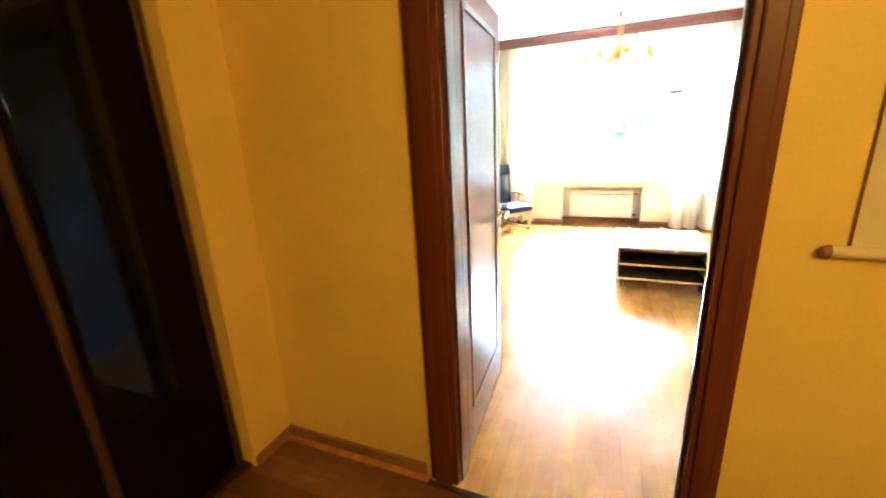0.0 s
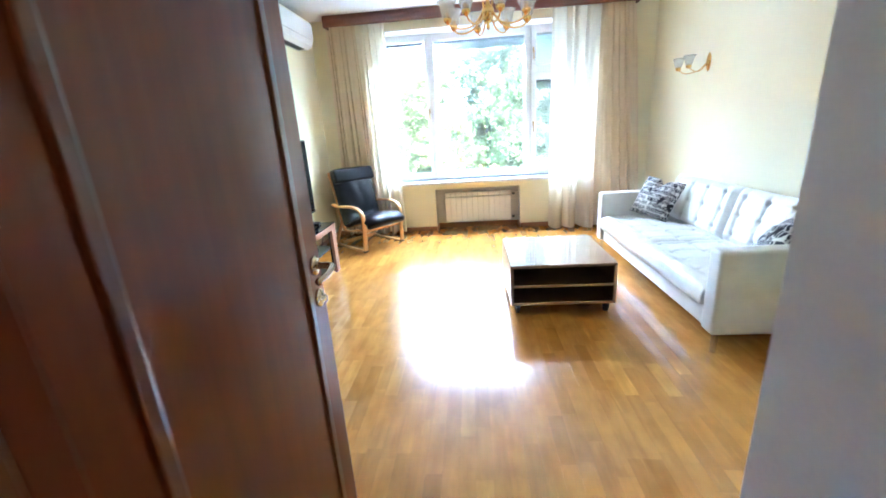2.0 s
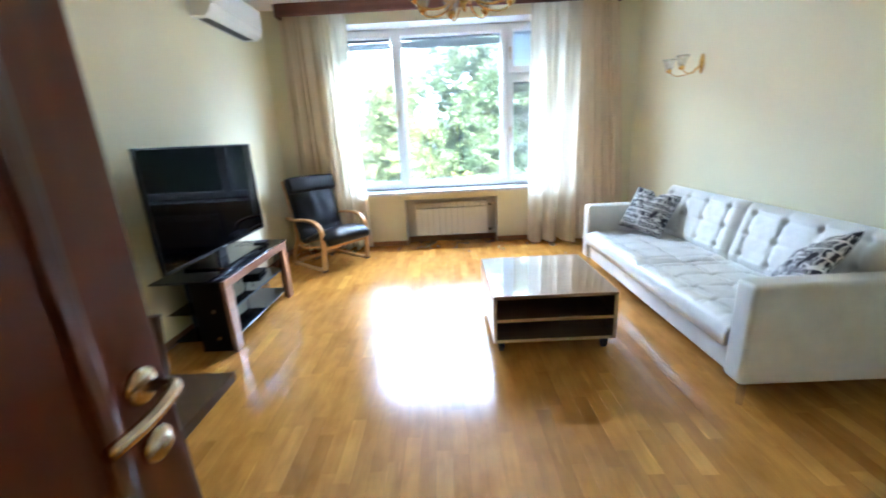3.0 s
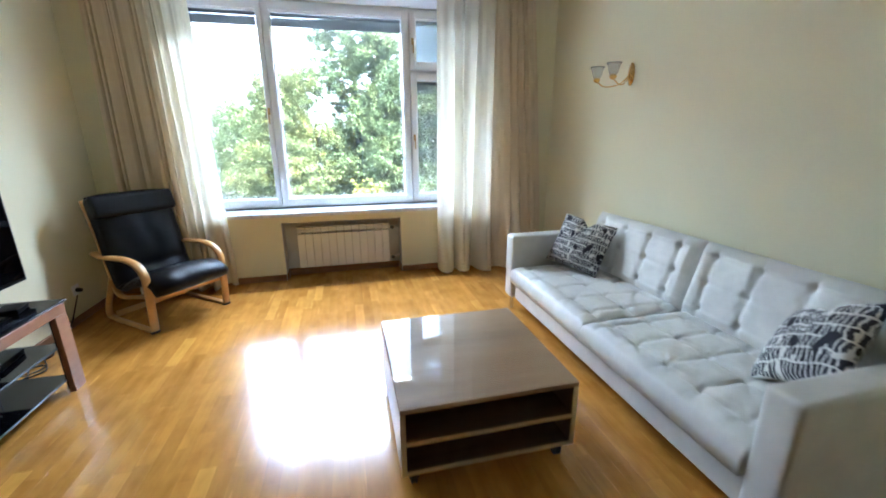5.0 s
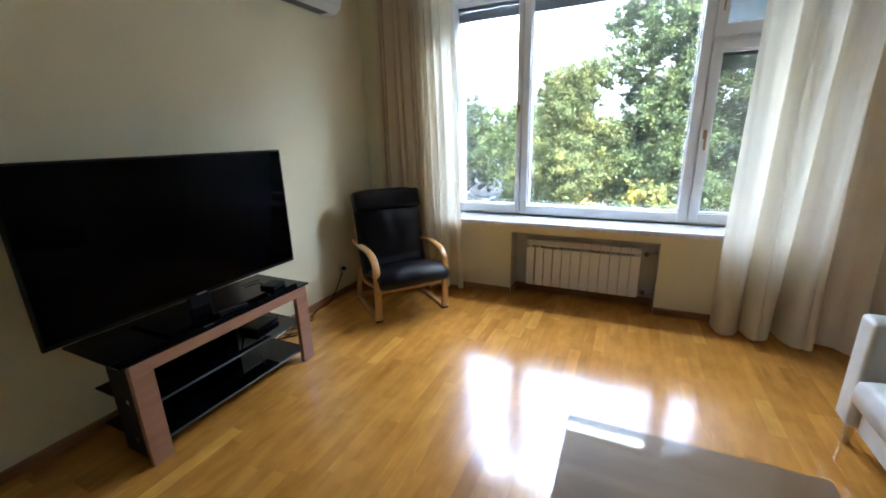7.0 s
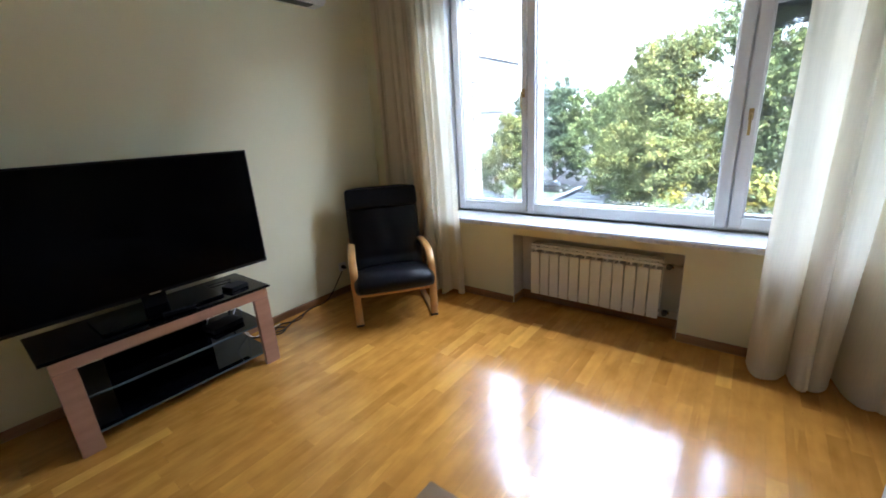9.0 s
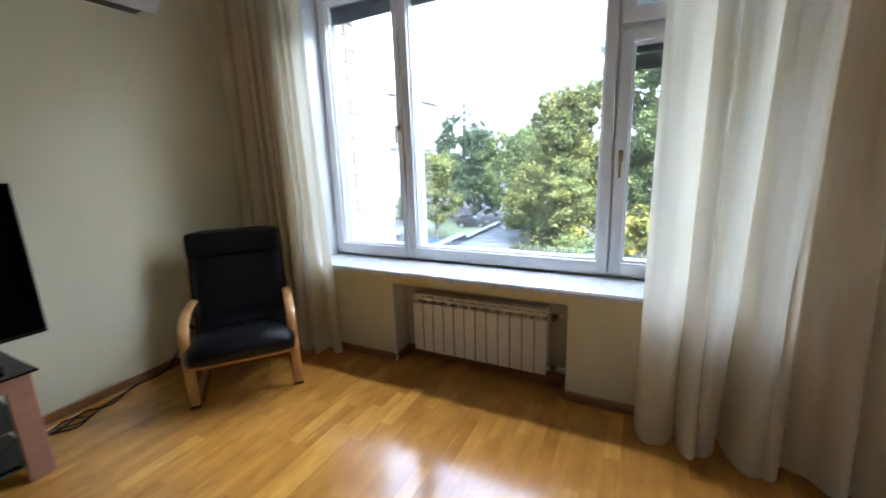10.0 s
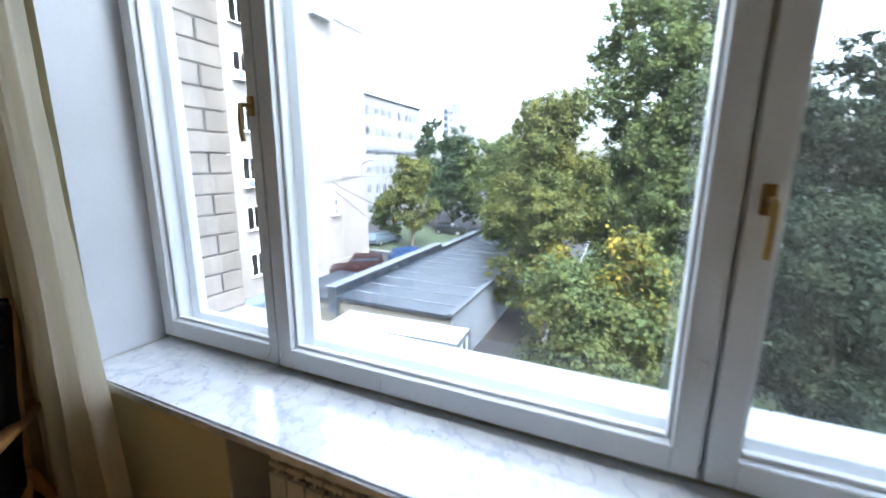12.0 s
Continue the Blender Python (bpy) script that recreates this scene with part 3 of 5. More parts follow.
# ---- doorway: frame, casings, leaf ----
dr = tagged(new("door_1"), "open red-brown veneered panel door in a dark casing", "door", "", "structure")


def casing(x0, x1, y0, y1, z0, z1):
    return block(x0, x1, y0, y1, z0, z1, 0.006, 2)


FX0, FX1, FZ = -0.265, 0.552, 2.06
for x0, x1 in ((FX0 - 0.128, FX0), (FX1, FX1 + 0.10)):
    bm = casing(x0, x1, YH - 0.034, YH - 0.012, 0.0, FZ + 0.115)
    cuboid(bm, x0 + 0.02, x1 - 0.025, YH - 0.044, YH - 0.030, 0.0, FZ + 0.095, 0.007, 2)
    part("casing", bm, DOORWOOD, dr)
bm = casing(FX0, FX1, YH - 0.034, YH - 0.012, FZ, FZ + 0.115)
cuboid(bm, FX0, FX1, YH - 0.044, YH - 0.030, FZ + 0.03, FZ + 0.095, 0.007, 2)
part("casing", bm, DOORWOOD, dr)
part("jamb", blocks((DX0 + 0.002, FX0, YH - 0.012, YH + 0.13, 0.0, FZ), (FX1, 0.631, YH - 0.012, YH + 0.04, 0.0, FZ), (0.631, DX1 - 0.002, YH + 0.001, YH + 0.04, 0.0, FZ), (DX0 + 0.002, 0.631, YH - 0.012, YH + 0.13, FZ, DZ - 0.002), bevel=0.003), DOORWOOD, dr)
part("stop", blocks((FX0, FX0 + 0.012, YH - 0.005, YH + 0.075, 0.0, FZ), (FX1 - 0.010, FX1, YH - 0.010, YH + 0.012, 0.0, FZ), bevel=0.003), RIMWOOD, dr)
sp = part("strike_plate", block(FX1 - 0.003, FX1 + 0.001, YH + 0.014, YH + 0.034, 0.96, 1.12, 0.001), OLDBRASS, dr, "brass strike plate")
for zz in (0.78, 0.88):
    part("latch_plate", block(FX1 - 0.003, FX1 + 0.001, YH + 0.014, YH + 0.034, zz, zz + 0.05, 0.001), OLDBRASS, dr, "small brass plate")

# the leaf lies in its own frame: x away from the hinge, y thickness, z up
leaf = tagged(new("leaf"), "red-brown veneered door leaf standing open")
leaf.parent = dr
leaf.matrix_world = pose(FX0 - 0.002, YH + 0.108, 0.012, 0, 0, 92.4)
LW, LT, LH = 0.775, 0.042, 2.03
part("slab", block(0.0, LW, 0.0, LT, 0.0, LH, 0.004, 2), DOORWOOD, leaf)
for face, out in ((0.0, -1), (LT, 1)):
    bm = bmesh.new()
    x0, x1, z0, z1, w = 0.10, LW - 0.105, 0.21, LH - 0.10, 0.030
    ya, yb = sorted((face - out * 0.002, face + out * 0.007))
    for a in ((x0, x0 + w, ya, yb, z0, z1), (x1 - w, x1, ya, yb, z0, z1), (x0 + w, x1 - w, ya, yb, z0, z0 + w), (x0 + w, x1 - w, ya, yb, z1 - w, z1)):
        cuboid(bm, *a, 0.005, 2)
    part("moulding", bm, RIMWOOD, leaf, "dark red raised moulding")


for face, out in ((0.0, -1), (LT, 1)):
    hx, hz = LW - 0.055, 1.035
    bm = bmesh.new()
    lathe(bm, [(0.027, 0.0), (0.027, 0.007), (0.022, 0.011), (0.011, 0.012)], 20)
    bm.transform(pose(hx, face, hz, 90 if out < 0 else -90))
    part("rose", bm, NICKEL, leaf, "champagne metal handle rose", True)
    bm = bmesh.new()
    tube(bm, smooth_path([(hx, face + out * 0.008, hz), (hx, face + out * 0.045, hz), (hx - 0.02, face + out * 0.058, hz), (hx - 0.07, face + out * 0.060, hz - 0.004), (hx - 0.125, face + out * 0.056, hz - 0.002)], 6), 0.0095, 10)
    part("lever_handle", bm, NICKEL, leaf, "champagne metal lever handle", True)
    bm = bmesh.new()
    lathe(bm, [(0.026, 0.0), (0.026, 0.007), (0.021, 0.011), (0.010, 0.012), (0.010, 0.020), (0.004, 0.022)], 20)
    bm.transform(pose(hx, face, hz - 0.095, 90 if out < 0 else -90))
    part("keyhole_rose", bm, NICKEL, leaf, "champagne metal keyhole rose", True)
part("lock_plate", block(LW - 0.001, LW + 0.002, 0.010, 0.032, 0.92, 1.12, 0.0008), OLDBRASS, leaf, "brass lock plate")

# ---- the window ----
win = tagged(new("window_1"), "wide white wooden window of three lights with a small vent", "window", "", "structure")
FY0, FY1 = 7.865, 8.005
M1, M2, VZ = -0.398, 0.965, 2.05                 # mullions, vent bar


def frame_bars(x0, x1, z0, z1, y0, y1, w, wb=None, wr=None):
    wb, wr = wb or w, wr or w
    bm = bmesh.new()
    for a in ((x0, x0 + w, y0, y1, z0, z1), (x1 - wr, x1, y0, y1, z0, z1), (x0 + w, x1 - wr, y0, y1, z0, z0 + wb), (x0 + w, x1 - wr, y0, y1, z1 - w, z1)):
        cuboid(bm, *a, 0.005, 2)
    return bm


part("outer_frame", blocks((WX0, WX0 + 0.035, FY0 + 0.01, FY1, WZ0, WZ1 - 0.006), (WX1 - 0.035, WX1, FY0 + 0.01, FY1, WZ0, WZ1 - 0.006), (WX0 + 0.035, WX1 - 0.035, FY0 + 0.01, FY1, WZ1 - 0.05, WZ1 - 0.006),
     (WX0 + 0.035, WX1 - 0.035, FY0 + 0.01, FY1, WZ0, WZ0 + 0.035), (M1 - 0.022, M1 + 0.022, FY0 + 0.012, FY1, WZ0 + 0.035, WZ1 - 0.05), (M2 - 0.024, M2 + 0.024, FY0 + 0.012, FY1, WZ0 + 0.035, WZ1 - 0.05),
     (M2 + 0.024, WX1 - 0.035, FY0 + 0.012, FY1, VZ - 0.03, VZ + 0.03), bevel=0.004), FRAME, win)
LIGHTS = ((WX0 + 0.02, M1 - 0.004, WZ0 + 0.02, WZ1 - 0.035, 1), (M1 + 0.004, M2 - 0.006, WZ0 + 0.02, WZ1 - 0.035, 1), (M2 + 0.006, WX1 - 0.02, WZ0 + 0.02, VZ - 0.015, 1), (M2 + 0.006, WX1 - 0.02, VZ + 0.015, WZ1 - 0.035, 0))
for x0, x1, z0, z1, low in LIGHTS:
    wr = 0.042 if x1 < 0 else 0.062
    s = part("sash", frame_bars(x0, x1, z0, z1, FY0 - 0.02, FY0 + 0.035, 0.062, 0.075, wr), FRAME, win, "white painted inner sash")
    part("bead", frame_bars(x0 + 0.062, x1 - wr, z0 + 0.075, z1 - 0.062, FY0 + 0.004, FY0 + 0.024, 0.012, 0.012, wr * 0.18), FRAME, s)
    p = part("pane", block(x0 + 0.06, x1 - wr + 0.002, FY0 + 0.012, FY0 + 0.016, z0 + 0.07, z1 - 0.06), GLASS, s, "clear glass pane")
    p.visible_shadow = False
    o = part("outer_sash", frame_bars(x0 + 0.01, x1 - 0.01, z0 + 0.02, z1 - 0.01, FY1 - 0.035, FY1 + 0.01, 0.05), FRAME, win, "white painted outer sash")
    p = part("pane", block(x0 + 0.058, x1 - 0.058, FY1 - 0.014, FY1 - 0.010, z0 + 0.06, z1 - 0.055), OUTERGLASS, o, "glass pane with a faint added haze")
    p.visible_shadow = False
    if low:
        b = part("blind", tube(bmesh.new(), [(x0 + 0.06, FY0 + 0.07, z1 - 0.085), (x1 - 0.06, FY0 + 0.07, z1 - 0.085)], 0.018, 10), BLIND, win, "rolled dark grey blind")
        bm = bmesh.new()
        for k in range(9):
            cuboid(bm, x0 + 0.062, x1 - 0.062, FY0 + 0.058, FY0 + 0.082, z1 - 0.112 - k * 0.009, z1 - 0.108 - k * 0.009)
        part("slats", bm, BLIND, b)
    else:
        b = part("blind", block(x0 + 0.06, x1 - 0.06, FY0 + 0.06, FY0 + 0.085, z1 - 0.09, z1 - 0.064, 0.004), PALEBLIND, win, "lowered blue-grey slatted blind")
        bm = bmesh.new()
        for k in range(30):
            zz = z1 - 0.10 - k * 0.0135
            if zz > z0 + 0.08:
                q = bmesh.ops.create_cube(bm, size=1.0)["verts"]
                for v in q:
                    v.co = pose(0, 0, 0, 55) @ Vector((v.co.x * (x1 - x0 - 0.13), v.co.y * 0.016, v.co.z * 0.0012)) + Vector(((x0 + x1) / 2, FY0 + 0.07, zz))
        part("slats", bm, PALEBLIND, b)


def window_handle(x, z, y):
    h = part("handle", block(x - 0.012, x + 0.012, y - 0.010, y, z - 0.032, z + 0.032, 0.003, 2), OLDBRASS, win, "brass window handle")
    bm = bmesh.new()
    tube(bm, smooth_path([(x, y - 0.008, z), (x, y - 0.040, z), (x, y - 0.048, z - 0.012), (x, y - 0.050, z - 0.07), (x, y - 0.044, z - 0.115)], 5), 0.0075, 8)
    part("lever", bm, OLDBRASS, h, "", True)


window_handle(M1 - 0.026, 1.655, FY0 - 0.02)
window_handle(M2 + 0.038, 1.40, FY0 - 0.02)
window_handle(M2 + 0.038, 2.33, FY0 - 0.02)
part("blind_cord", tube(bmesh.new(), smooth_path([(M1 - 0.03, FY0 - 0.022, 0.79), (M1 - 0.035, FY0 - 0.035, 0.755), (M1 - 0.06, FY0 - 0.06, 0.736), (M1 - 0.09, FY0 - 0.075, 0.7355)], 6), 0.0016, 6), PIPE, win, "thin pale blind cord", True)
part("blind_cord", tube(bmesh.new(), smooth_path([(M1 + 0.035, FY0 - 0.022, 0.785), (M1 + 0.025, FY0 - 0.04, 0.752), (M1 - 0.005, FY0 - 0.07, 0.7355), (M1 - 0.02, FY0 - 0.09, 0.7355)], 6), 0.0016, 6), PIPE, win, "thin pale blind cord", True)
for x, z in ((M2 - 0.03, 1.0), (M2 - 0.03, 2.0), (0.05, WZ0 + 0.055)):
    part("screw_cover", block(x - 0.008, x + 0.008, FY0 - 0.024, FY0 - 0.019, z - 0.025, z + 0.025, 0.004, 2), FRAME, win, "small painted screw cover")

bm = sheet(40, 6, lambda u, v: (WX0 + 0.008 + u * (WX1 - WX0 - 0.016), 7.525 + v * (FY0 - 7.525), 0.698 + 0.0005 * math.sin(9 * u)), 0.034)
bmesh.ops.bevel(bm, geom=[e for e in bm.edges if all(v.co.y < 7.53 for v in e.verts)], offset=0.008, segments=2, affect="EDGES")
tagged(new("window_sill", mesh_of("window_sill", bm, MARBLE)), "glossy grey-veined white marble window sill", "window sill", "", "structure")
structure("outer_sill", sheet(4, 4, lambda u, v: (WX0 - 0.03 + u * (WX1 - WX0 + 0.06), 8.006 + 0.29 * v, 0.735 - 0.03 * v), 0.012), FLASHING, "white metal outer window flashing", "window sill")

# pelmet over the curtains
pel = thing("curtain_pelmet", (0.27, 7.38, 2.69), 0, "long dark mahogany curtain pelmet under the ceiling", "pelmet")
bm = blocks((-1.90, 1.90, -0.012, 0.012, 0.0, 0.128), bevel=0.003)
cuboid(bm, -1.90, 1.90, -0.018, -0.010, 0.085, 0.112, 0.003)
cuboid(bm, -1.90, 1.90, -0.018, -0.010, 0.010, 0.028, 0.003)
part("front_board", bm, PELMET, pel)
for x in (-1.90, 1.876):
    part("end_board", block(x, x + 0.024, 0.012, 0.20, 0.0, 0.128, 0.003), PELMET, pel)
part("rail", blocks((-1.85, 1.85, 0.07, 0.09, 0.105, 0.128), (-1.85, 1.85, 0.12, 0.14, 0.105, 0.128)), PLASTIC, pel, "white double curtain rail")


# ---- curtains ----
def curtain(name, label, mat, top, bottom, y, folds, amp, seed, lean=0.0):
    """Hanging cloth in uneven folds between x at the top and x at the bottom."""
    rnd = random.Random(seed)
    ph = [rnd.uniform(0, 6.28) for _ in range(4)]
    z0, z1 = 0.012, 2.785

    def at(u, v):
        s = v ** 1.3
        low = (1 - v) ** 1.6
        q = u + 0.060 * math.sin(7.1 * u + ph[3]) + 0.028 * math.sin(17.0 * u + ph[2]) + 0.012 * math.sin(5.0 * v + 9.0 * u + ph[1]) * (1 - v)
        x = (top[0] + u * (top[1] - top[0])) * s + (bottom[0] + u * (bottom[1] - bottom[0])) * (1 - s)
        a = amp * (0.45 + 1.1 * low)
        k = 6.283 * folds
        wave = math.sin(k * q + ph[0] + 0.5 * math.sin(2.1 * v + ph[1]))
        w = math.copysign(abs(wave) ** 0.75, wave) + 0.50 * math.sin(k * 0.43 * q + ph[2] + 1.5 * low) + 0.30 * (1 - low) * math.sin(k * 2.3 * q + ph[3] + 0.8 * v)
        crease = 0.0075 * noise.noise(Vector((x * 20, v * 3.5, seed))) + 0.0035 * noise.noise(Vector((x * 30, v * 16, seed + 3))) * (0.3 + low)
        dx = (0.35 * amp * math.cos(k * q + ph[0]) + 0.012 * math.sin(k * 0.5 * u + ph[1] + 2 * v)) * (0.6 + 0.6 * low)
        return (x + dx, min(y + a * w + crease - lean * low, 7.585), z0 + v * (z1 - z0) + 0.016 * (1 + math.sin(k * 0.61 * q + ph[0])) * (1 - v))

    return tagged(new(name, mesh_of(name, sheet(max(60, int(folds * 22)), 48, at), mat, True)), label, "curtain", "curtains at the window")


curtain("sheer_curtain", "white sheer curtain hanging in soft folds beside the window", SHEER, (-1.27, -0.895), (-1.22, -0.845), 7.485, 4.0, 0.030, 3)
curtain("curtain", "beige heavy curtain gathered behind the armchair", DRAPE, (-1.65, -1.20), (-1.67, -1.17), 7.515, 6.5, 0.030, 5)
curtain("sheer_curtain", "white sheer curtain hanging in wide folds beside the window", SHEER, (1.185, 1.74), (1.185, 1.67), 7.445, 3.8, 0.052, 11, 0.05)
curtain("curtain", "beige heavy curtain gathered in deep folds by the sofa", DRAPE, (1.71, 2.16), (1.68, 2.34), 7.49, 4.8, 0.044, 17, 0.14)

# ---- radiator ----
rad = thing("radiator", (-0.27, YW + 0.09, 0.10), 0, "white ribbed radiator of many sections in the wall niche", "radiator")
NS, SW, SH = 12, 0.078, 0.42
shared = None
for k in range(NS):
    bm = bmesh.new()
    x = k * SW
    cuboid(bm, 0.003, SW - 0.003, -0.042, -0.036, 0.0, SH - 0.066, 0.003, 2)
    cuboid(bm, 0.008, SW - 0.008, -0.030, 0.036, 0.02, SH - 0.066, 0.003)
    cuboid(bm, 0.034, SW - 0.034, -0.036, 0.036, SH - 0.066, SH - 0.014)
    cuboid(bm, 0.003, SW - 0.003, -0.040, -0.030, SH - 0.042, SH - 0.022, 0.003, 2)
    cuboid(bm, 0.003, SW - 0.003, -0.034, 0.034, SH - 0.014, SH, 0.004, 2)
    cuboid(bm, 0.003, SW - 0.003, 0.036, 0.042, 0.0, SH - 0.03, 0.002)
    if shared is None:
        shared = mesh_of("section", bm, RADWHITE)
    else:
        bm.free()
    s = new("section", shared)
    s.parent, s.location = rad, (x, 0, 0)
for z in (0.045, SH - 0.045):
    part("pipe", tube(bmesh.new(), [(NS * SW - 0.02, 0, z), (NS * SW + 0.10, 0, z), (NS * SW + 0.112, 0.02, z), (NS * SW + 0.112, 0.07, z)], 0.011, 10), PIPE, rad, "painted pipe")
    v = part("valve", tube(bmesh.new(), [(NS * SW + 0.015, 0, z), (NS * SW + 0.06, 0, z)], [0.016, 0.014], 12), CHROME, rad, "metal valve")
    part("valve_cap", tube(bmesh.new(), [(NS * SW + 0.035, -0.012, z), (NS * SW + 0.035, -0.045, z)], [0.018, 0.015], 12), BLIND, v, "grey valve cap")


# ---- sofa ----
sofa = thing("sofa", (1.50, 4.20, 0.0), 0, "white leather tufted sofa on short metal legs", "sofa")
SL, SD = 2.23, 0.92                        # length along y, depth along x


def rounded(x0, x1, y0, y1, z0, z1, r, seg=3):
    return block(x0, x1, y0, y1, z0, z1, r, seg)


part("base", rounded(0.035, SD - 0.03, 0.13, SL - 0.13, 0.125, 0.275, 0.012), SOFASIDE, sofa)
for y in (0.0, SL - 0.125):
    part("arm", rounded(0.0, SD, y, y + 0.125, 0.13, 0.645, 0.026, 4), SOFASIDE, sofa, "", True)
part("back", rounded(SD - 0.16, SD, 0.125, SL - 0.125, 0.15, 0.70, 0.025, 3), SOFASIDE, sofa)
for x in (0.05, SD - 0.06):
    for y in (0.045, SL - 0.045):
        part("leg", tube(bmesh.new(), [(x, y, 0.0), (x, y, 0.13)], [0.016, 0.020], 12), CHROME, sofa, "short brushed metal leg")


def tufted(lx, ly, nx, ny, puff, deep, seed, row=0.006, col=0.006, pulls=(0.0, 1.57, 0.8), pull=0.010):
    """A cushion top with buttons on a grid, rounded towards its edges; x and y from 0 to lx and ly."""
    rnd = random.Random(seed)
    buttons = [((i + 0.5 + rnd.uniform(-0.05, 0.05)) / nx * lx, (j + 0.5 + rnd.uniform(-0.05, 0.05)) / ny * ly) for i in range(nx) for j in range(ny)]
    ang = [[p + rnd.uniform(-0.35, 0.35) for p in pulls] for _ in buttons]

    def h(x, y):
        ex, ey = min(x, lx - x) / 0.055, min(y, ly - y) / 0.055
        edge = min(1, max(0, ex)) ** 0.5 * min(1, max(0, ey)) ** 0.5
        z = puff * edge
        cx, cy = (x / lx * nx) % 1 - 0.5, (y / ly * ny) % 1 - 0.5
        z -= edge * (row * math.exp(-(cx / 0.09) ** 2) + col * math.exp(-(cy / 0.07) ** 2))
        for (bx, by), an in zip(buttons, ang):
            dx, dy = x - bx, y - by
            r = math.hypot(dx, dy)
            if r < 0.16:
                z -= deep * math.exp(-(r / 0.019) ** 2)
                th = math.atan2(dy, dx)
                for a in an:
                    z -= pull * edge * max(0, math.cos(2 * (th - a))) ** 26 * math.exp(-r / 0.09)
        return z + 0.0030 * edge * noise.noise(Vector((x * 9, y * 9, seed))) + 0.0012 * edge * noise.noise(Vector((x * 34, y * 22, seed)))
    return h


def seat_cushion(y0, y1, seed):
    lx, ly = 0.70, y1 - y0
    h = tufted(lx, ly, 3, 5, 0.034, 0.014, seed, 0.006, 0.006)
    bm = sheet(84, 116, lambda u, v: (u * lx, v * ly, h(u * lx, v * ly)))
    rim = [e for e in bm.edges if len(e.link_faces) == 1]
    ex = bmesh.ops.extrude_edge_only(bm, edges=rim)["geom"]
    low = [v for v in ex if isinstance(v, bmesh.types.BMVert)]
    for v in low:
        v.co.z = -0.035
        v.co.x += 0.012 * (1 if v.co.x > lx / 2 else -1)
    ex = bmesh.ops.extrude_edge_only(bm, edges=[e for e in bm.edges if len(e.link_faces) == 1])["geom"]
    for v in ex:
        if isinstance(v, bmesh.types.BMVert):
            v.co.z = -0.095
    bmesh.ops.contextual_create(bm, geom=[e for e in bm.edges if len(e.link_faces) == 1])
    bm.transform(pose(0.0, y0, 0.372))
    return bm


def back_cushion(y0, y1, seed):
    lx, ly = 0.44, y1 - y0
    h = tufted(lx, ly, 3, 4, 0.060, 0.024, seed, 0.002, 0.010, (0.0, 0.3), 0.007)
    bm = sheet(56, 110, lambda u, v: (u * lx, v * ly, h(u * lx, v * ly)))
    ex = bmesh.ops.extrude_edge_only(bm, edges=[e for e in bm.edges if len(e.link_faces) == 1])["geom"]
    for v in ex:
        if isinstance(v, bmesh.types.BMVert):
            v.co.z = -0.10
    bmesh.ops.contextual_create(bm, geom=[e for e in bm.edges if len(e.link_faces) == 1])
    # stand it up: local x runs up, local z faces the room, and it leans back
    bm.transform(pose(0.665, y0, 0.385, 0, 0, 0) @ Matrix.Rotation(radians(-90 + 15), 4, "Y"))
    return bm


MID = SL / 2 - 0.02
for a, b, s in ((0.13, MID, 2), (MID + 0.004, SL - 0.13, 7)):
    part("seat_cushion", seat_cushion(a, b, s), SOFA, sofa, "tufted seat cushion", True)
    part("back_cushion", back_cushion(a, b, s + 20), SOFA, sofa, "tufted back cushion", True)


def pillow(name, at, size, turn, mat, label, pinch=0.0):
    lx, ly = size
    bm = bmesh.new()
    n = 22
    top, bot = {}, {}
    for i in range(n + 1):
        for j in range(n + 1):
            u, v = i / n * 2 - 1, j / n * 2 - 1
            e = max(0.0, (1 - abs(u) ** 2.4)) ** 0.55 * max(0.0, (1 - abs(v) ** 2.4)) ** 0.55
            x, y = u * lx / 2 * (1 - 0.05 * (1 - abs(v)) * abs(u)), v * ly / 2 * (1 - 0.05 * (1 - abs(u)) * abs(v))
            if pinch and v > 0:
                y -= pinch * v * math.exp(-(u / 0.16) ** 2)
                e *= 1 - 0.35 * v * math.exp(-(u / 0.2) ** 2)
            z = 0.075 * e + 0.006 * noise.noise(Vector((u * 3, v * 3, 1.7))) * e
            top[i, j] = bm.verts.new((x, y, z))
            bot[i, j] = top[i, j] if e == 0 else bm.verts.new((x, y, -0.06 * e))
    for i in range(n):
        for j in range(n):
            for g in (top, bot):
                q = [g[i, j], g[i + 1, j], g[i + 1, j + 1], g[i, j + 1]]
                bm.faces.new(q if g is top else q[::-1])
    ob = tagged(new(name, mesh_of(name, bm, mat, True)), label, "cushion", "cushions on the sofa")
    ob.matrix_world = Matrix.Translation(at) @ turn
    return ob


pillow("throw_pillow", (1.97, 6.10, 0.605), (0.43, 0.40), pose(0, 0, 0, 0, 0, -58) @ pose(0, 0, 0, 62, 0, 0) @ pose(0, 0, 0, 0, 0, -8), PRINT_A, "square cushion with black and white block print", 0.05)
pillow("throw_pillow", (2.01, 4.52, 0.605), (0.40, 0.40), pose(0, 0, 0, 0, 0, -128) @ pose(0, 0, 0, 52, 0, 0) @ pose(0, 0, 0, 0, 0, 38), PRINT_B, "square cushion with black and white grid print", 0.02)

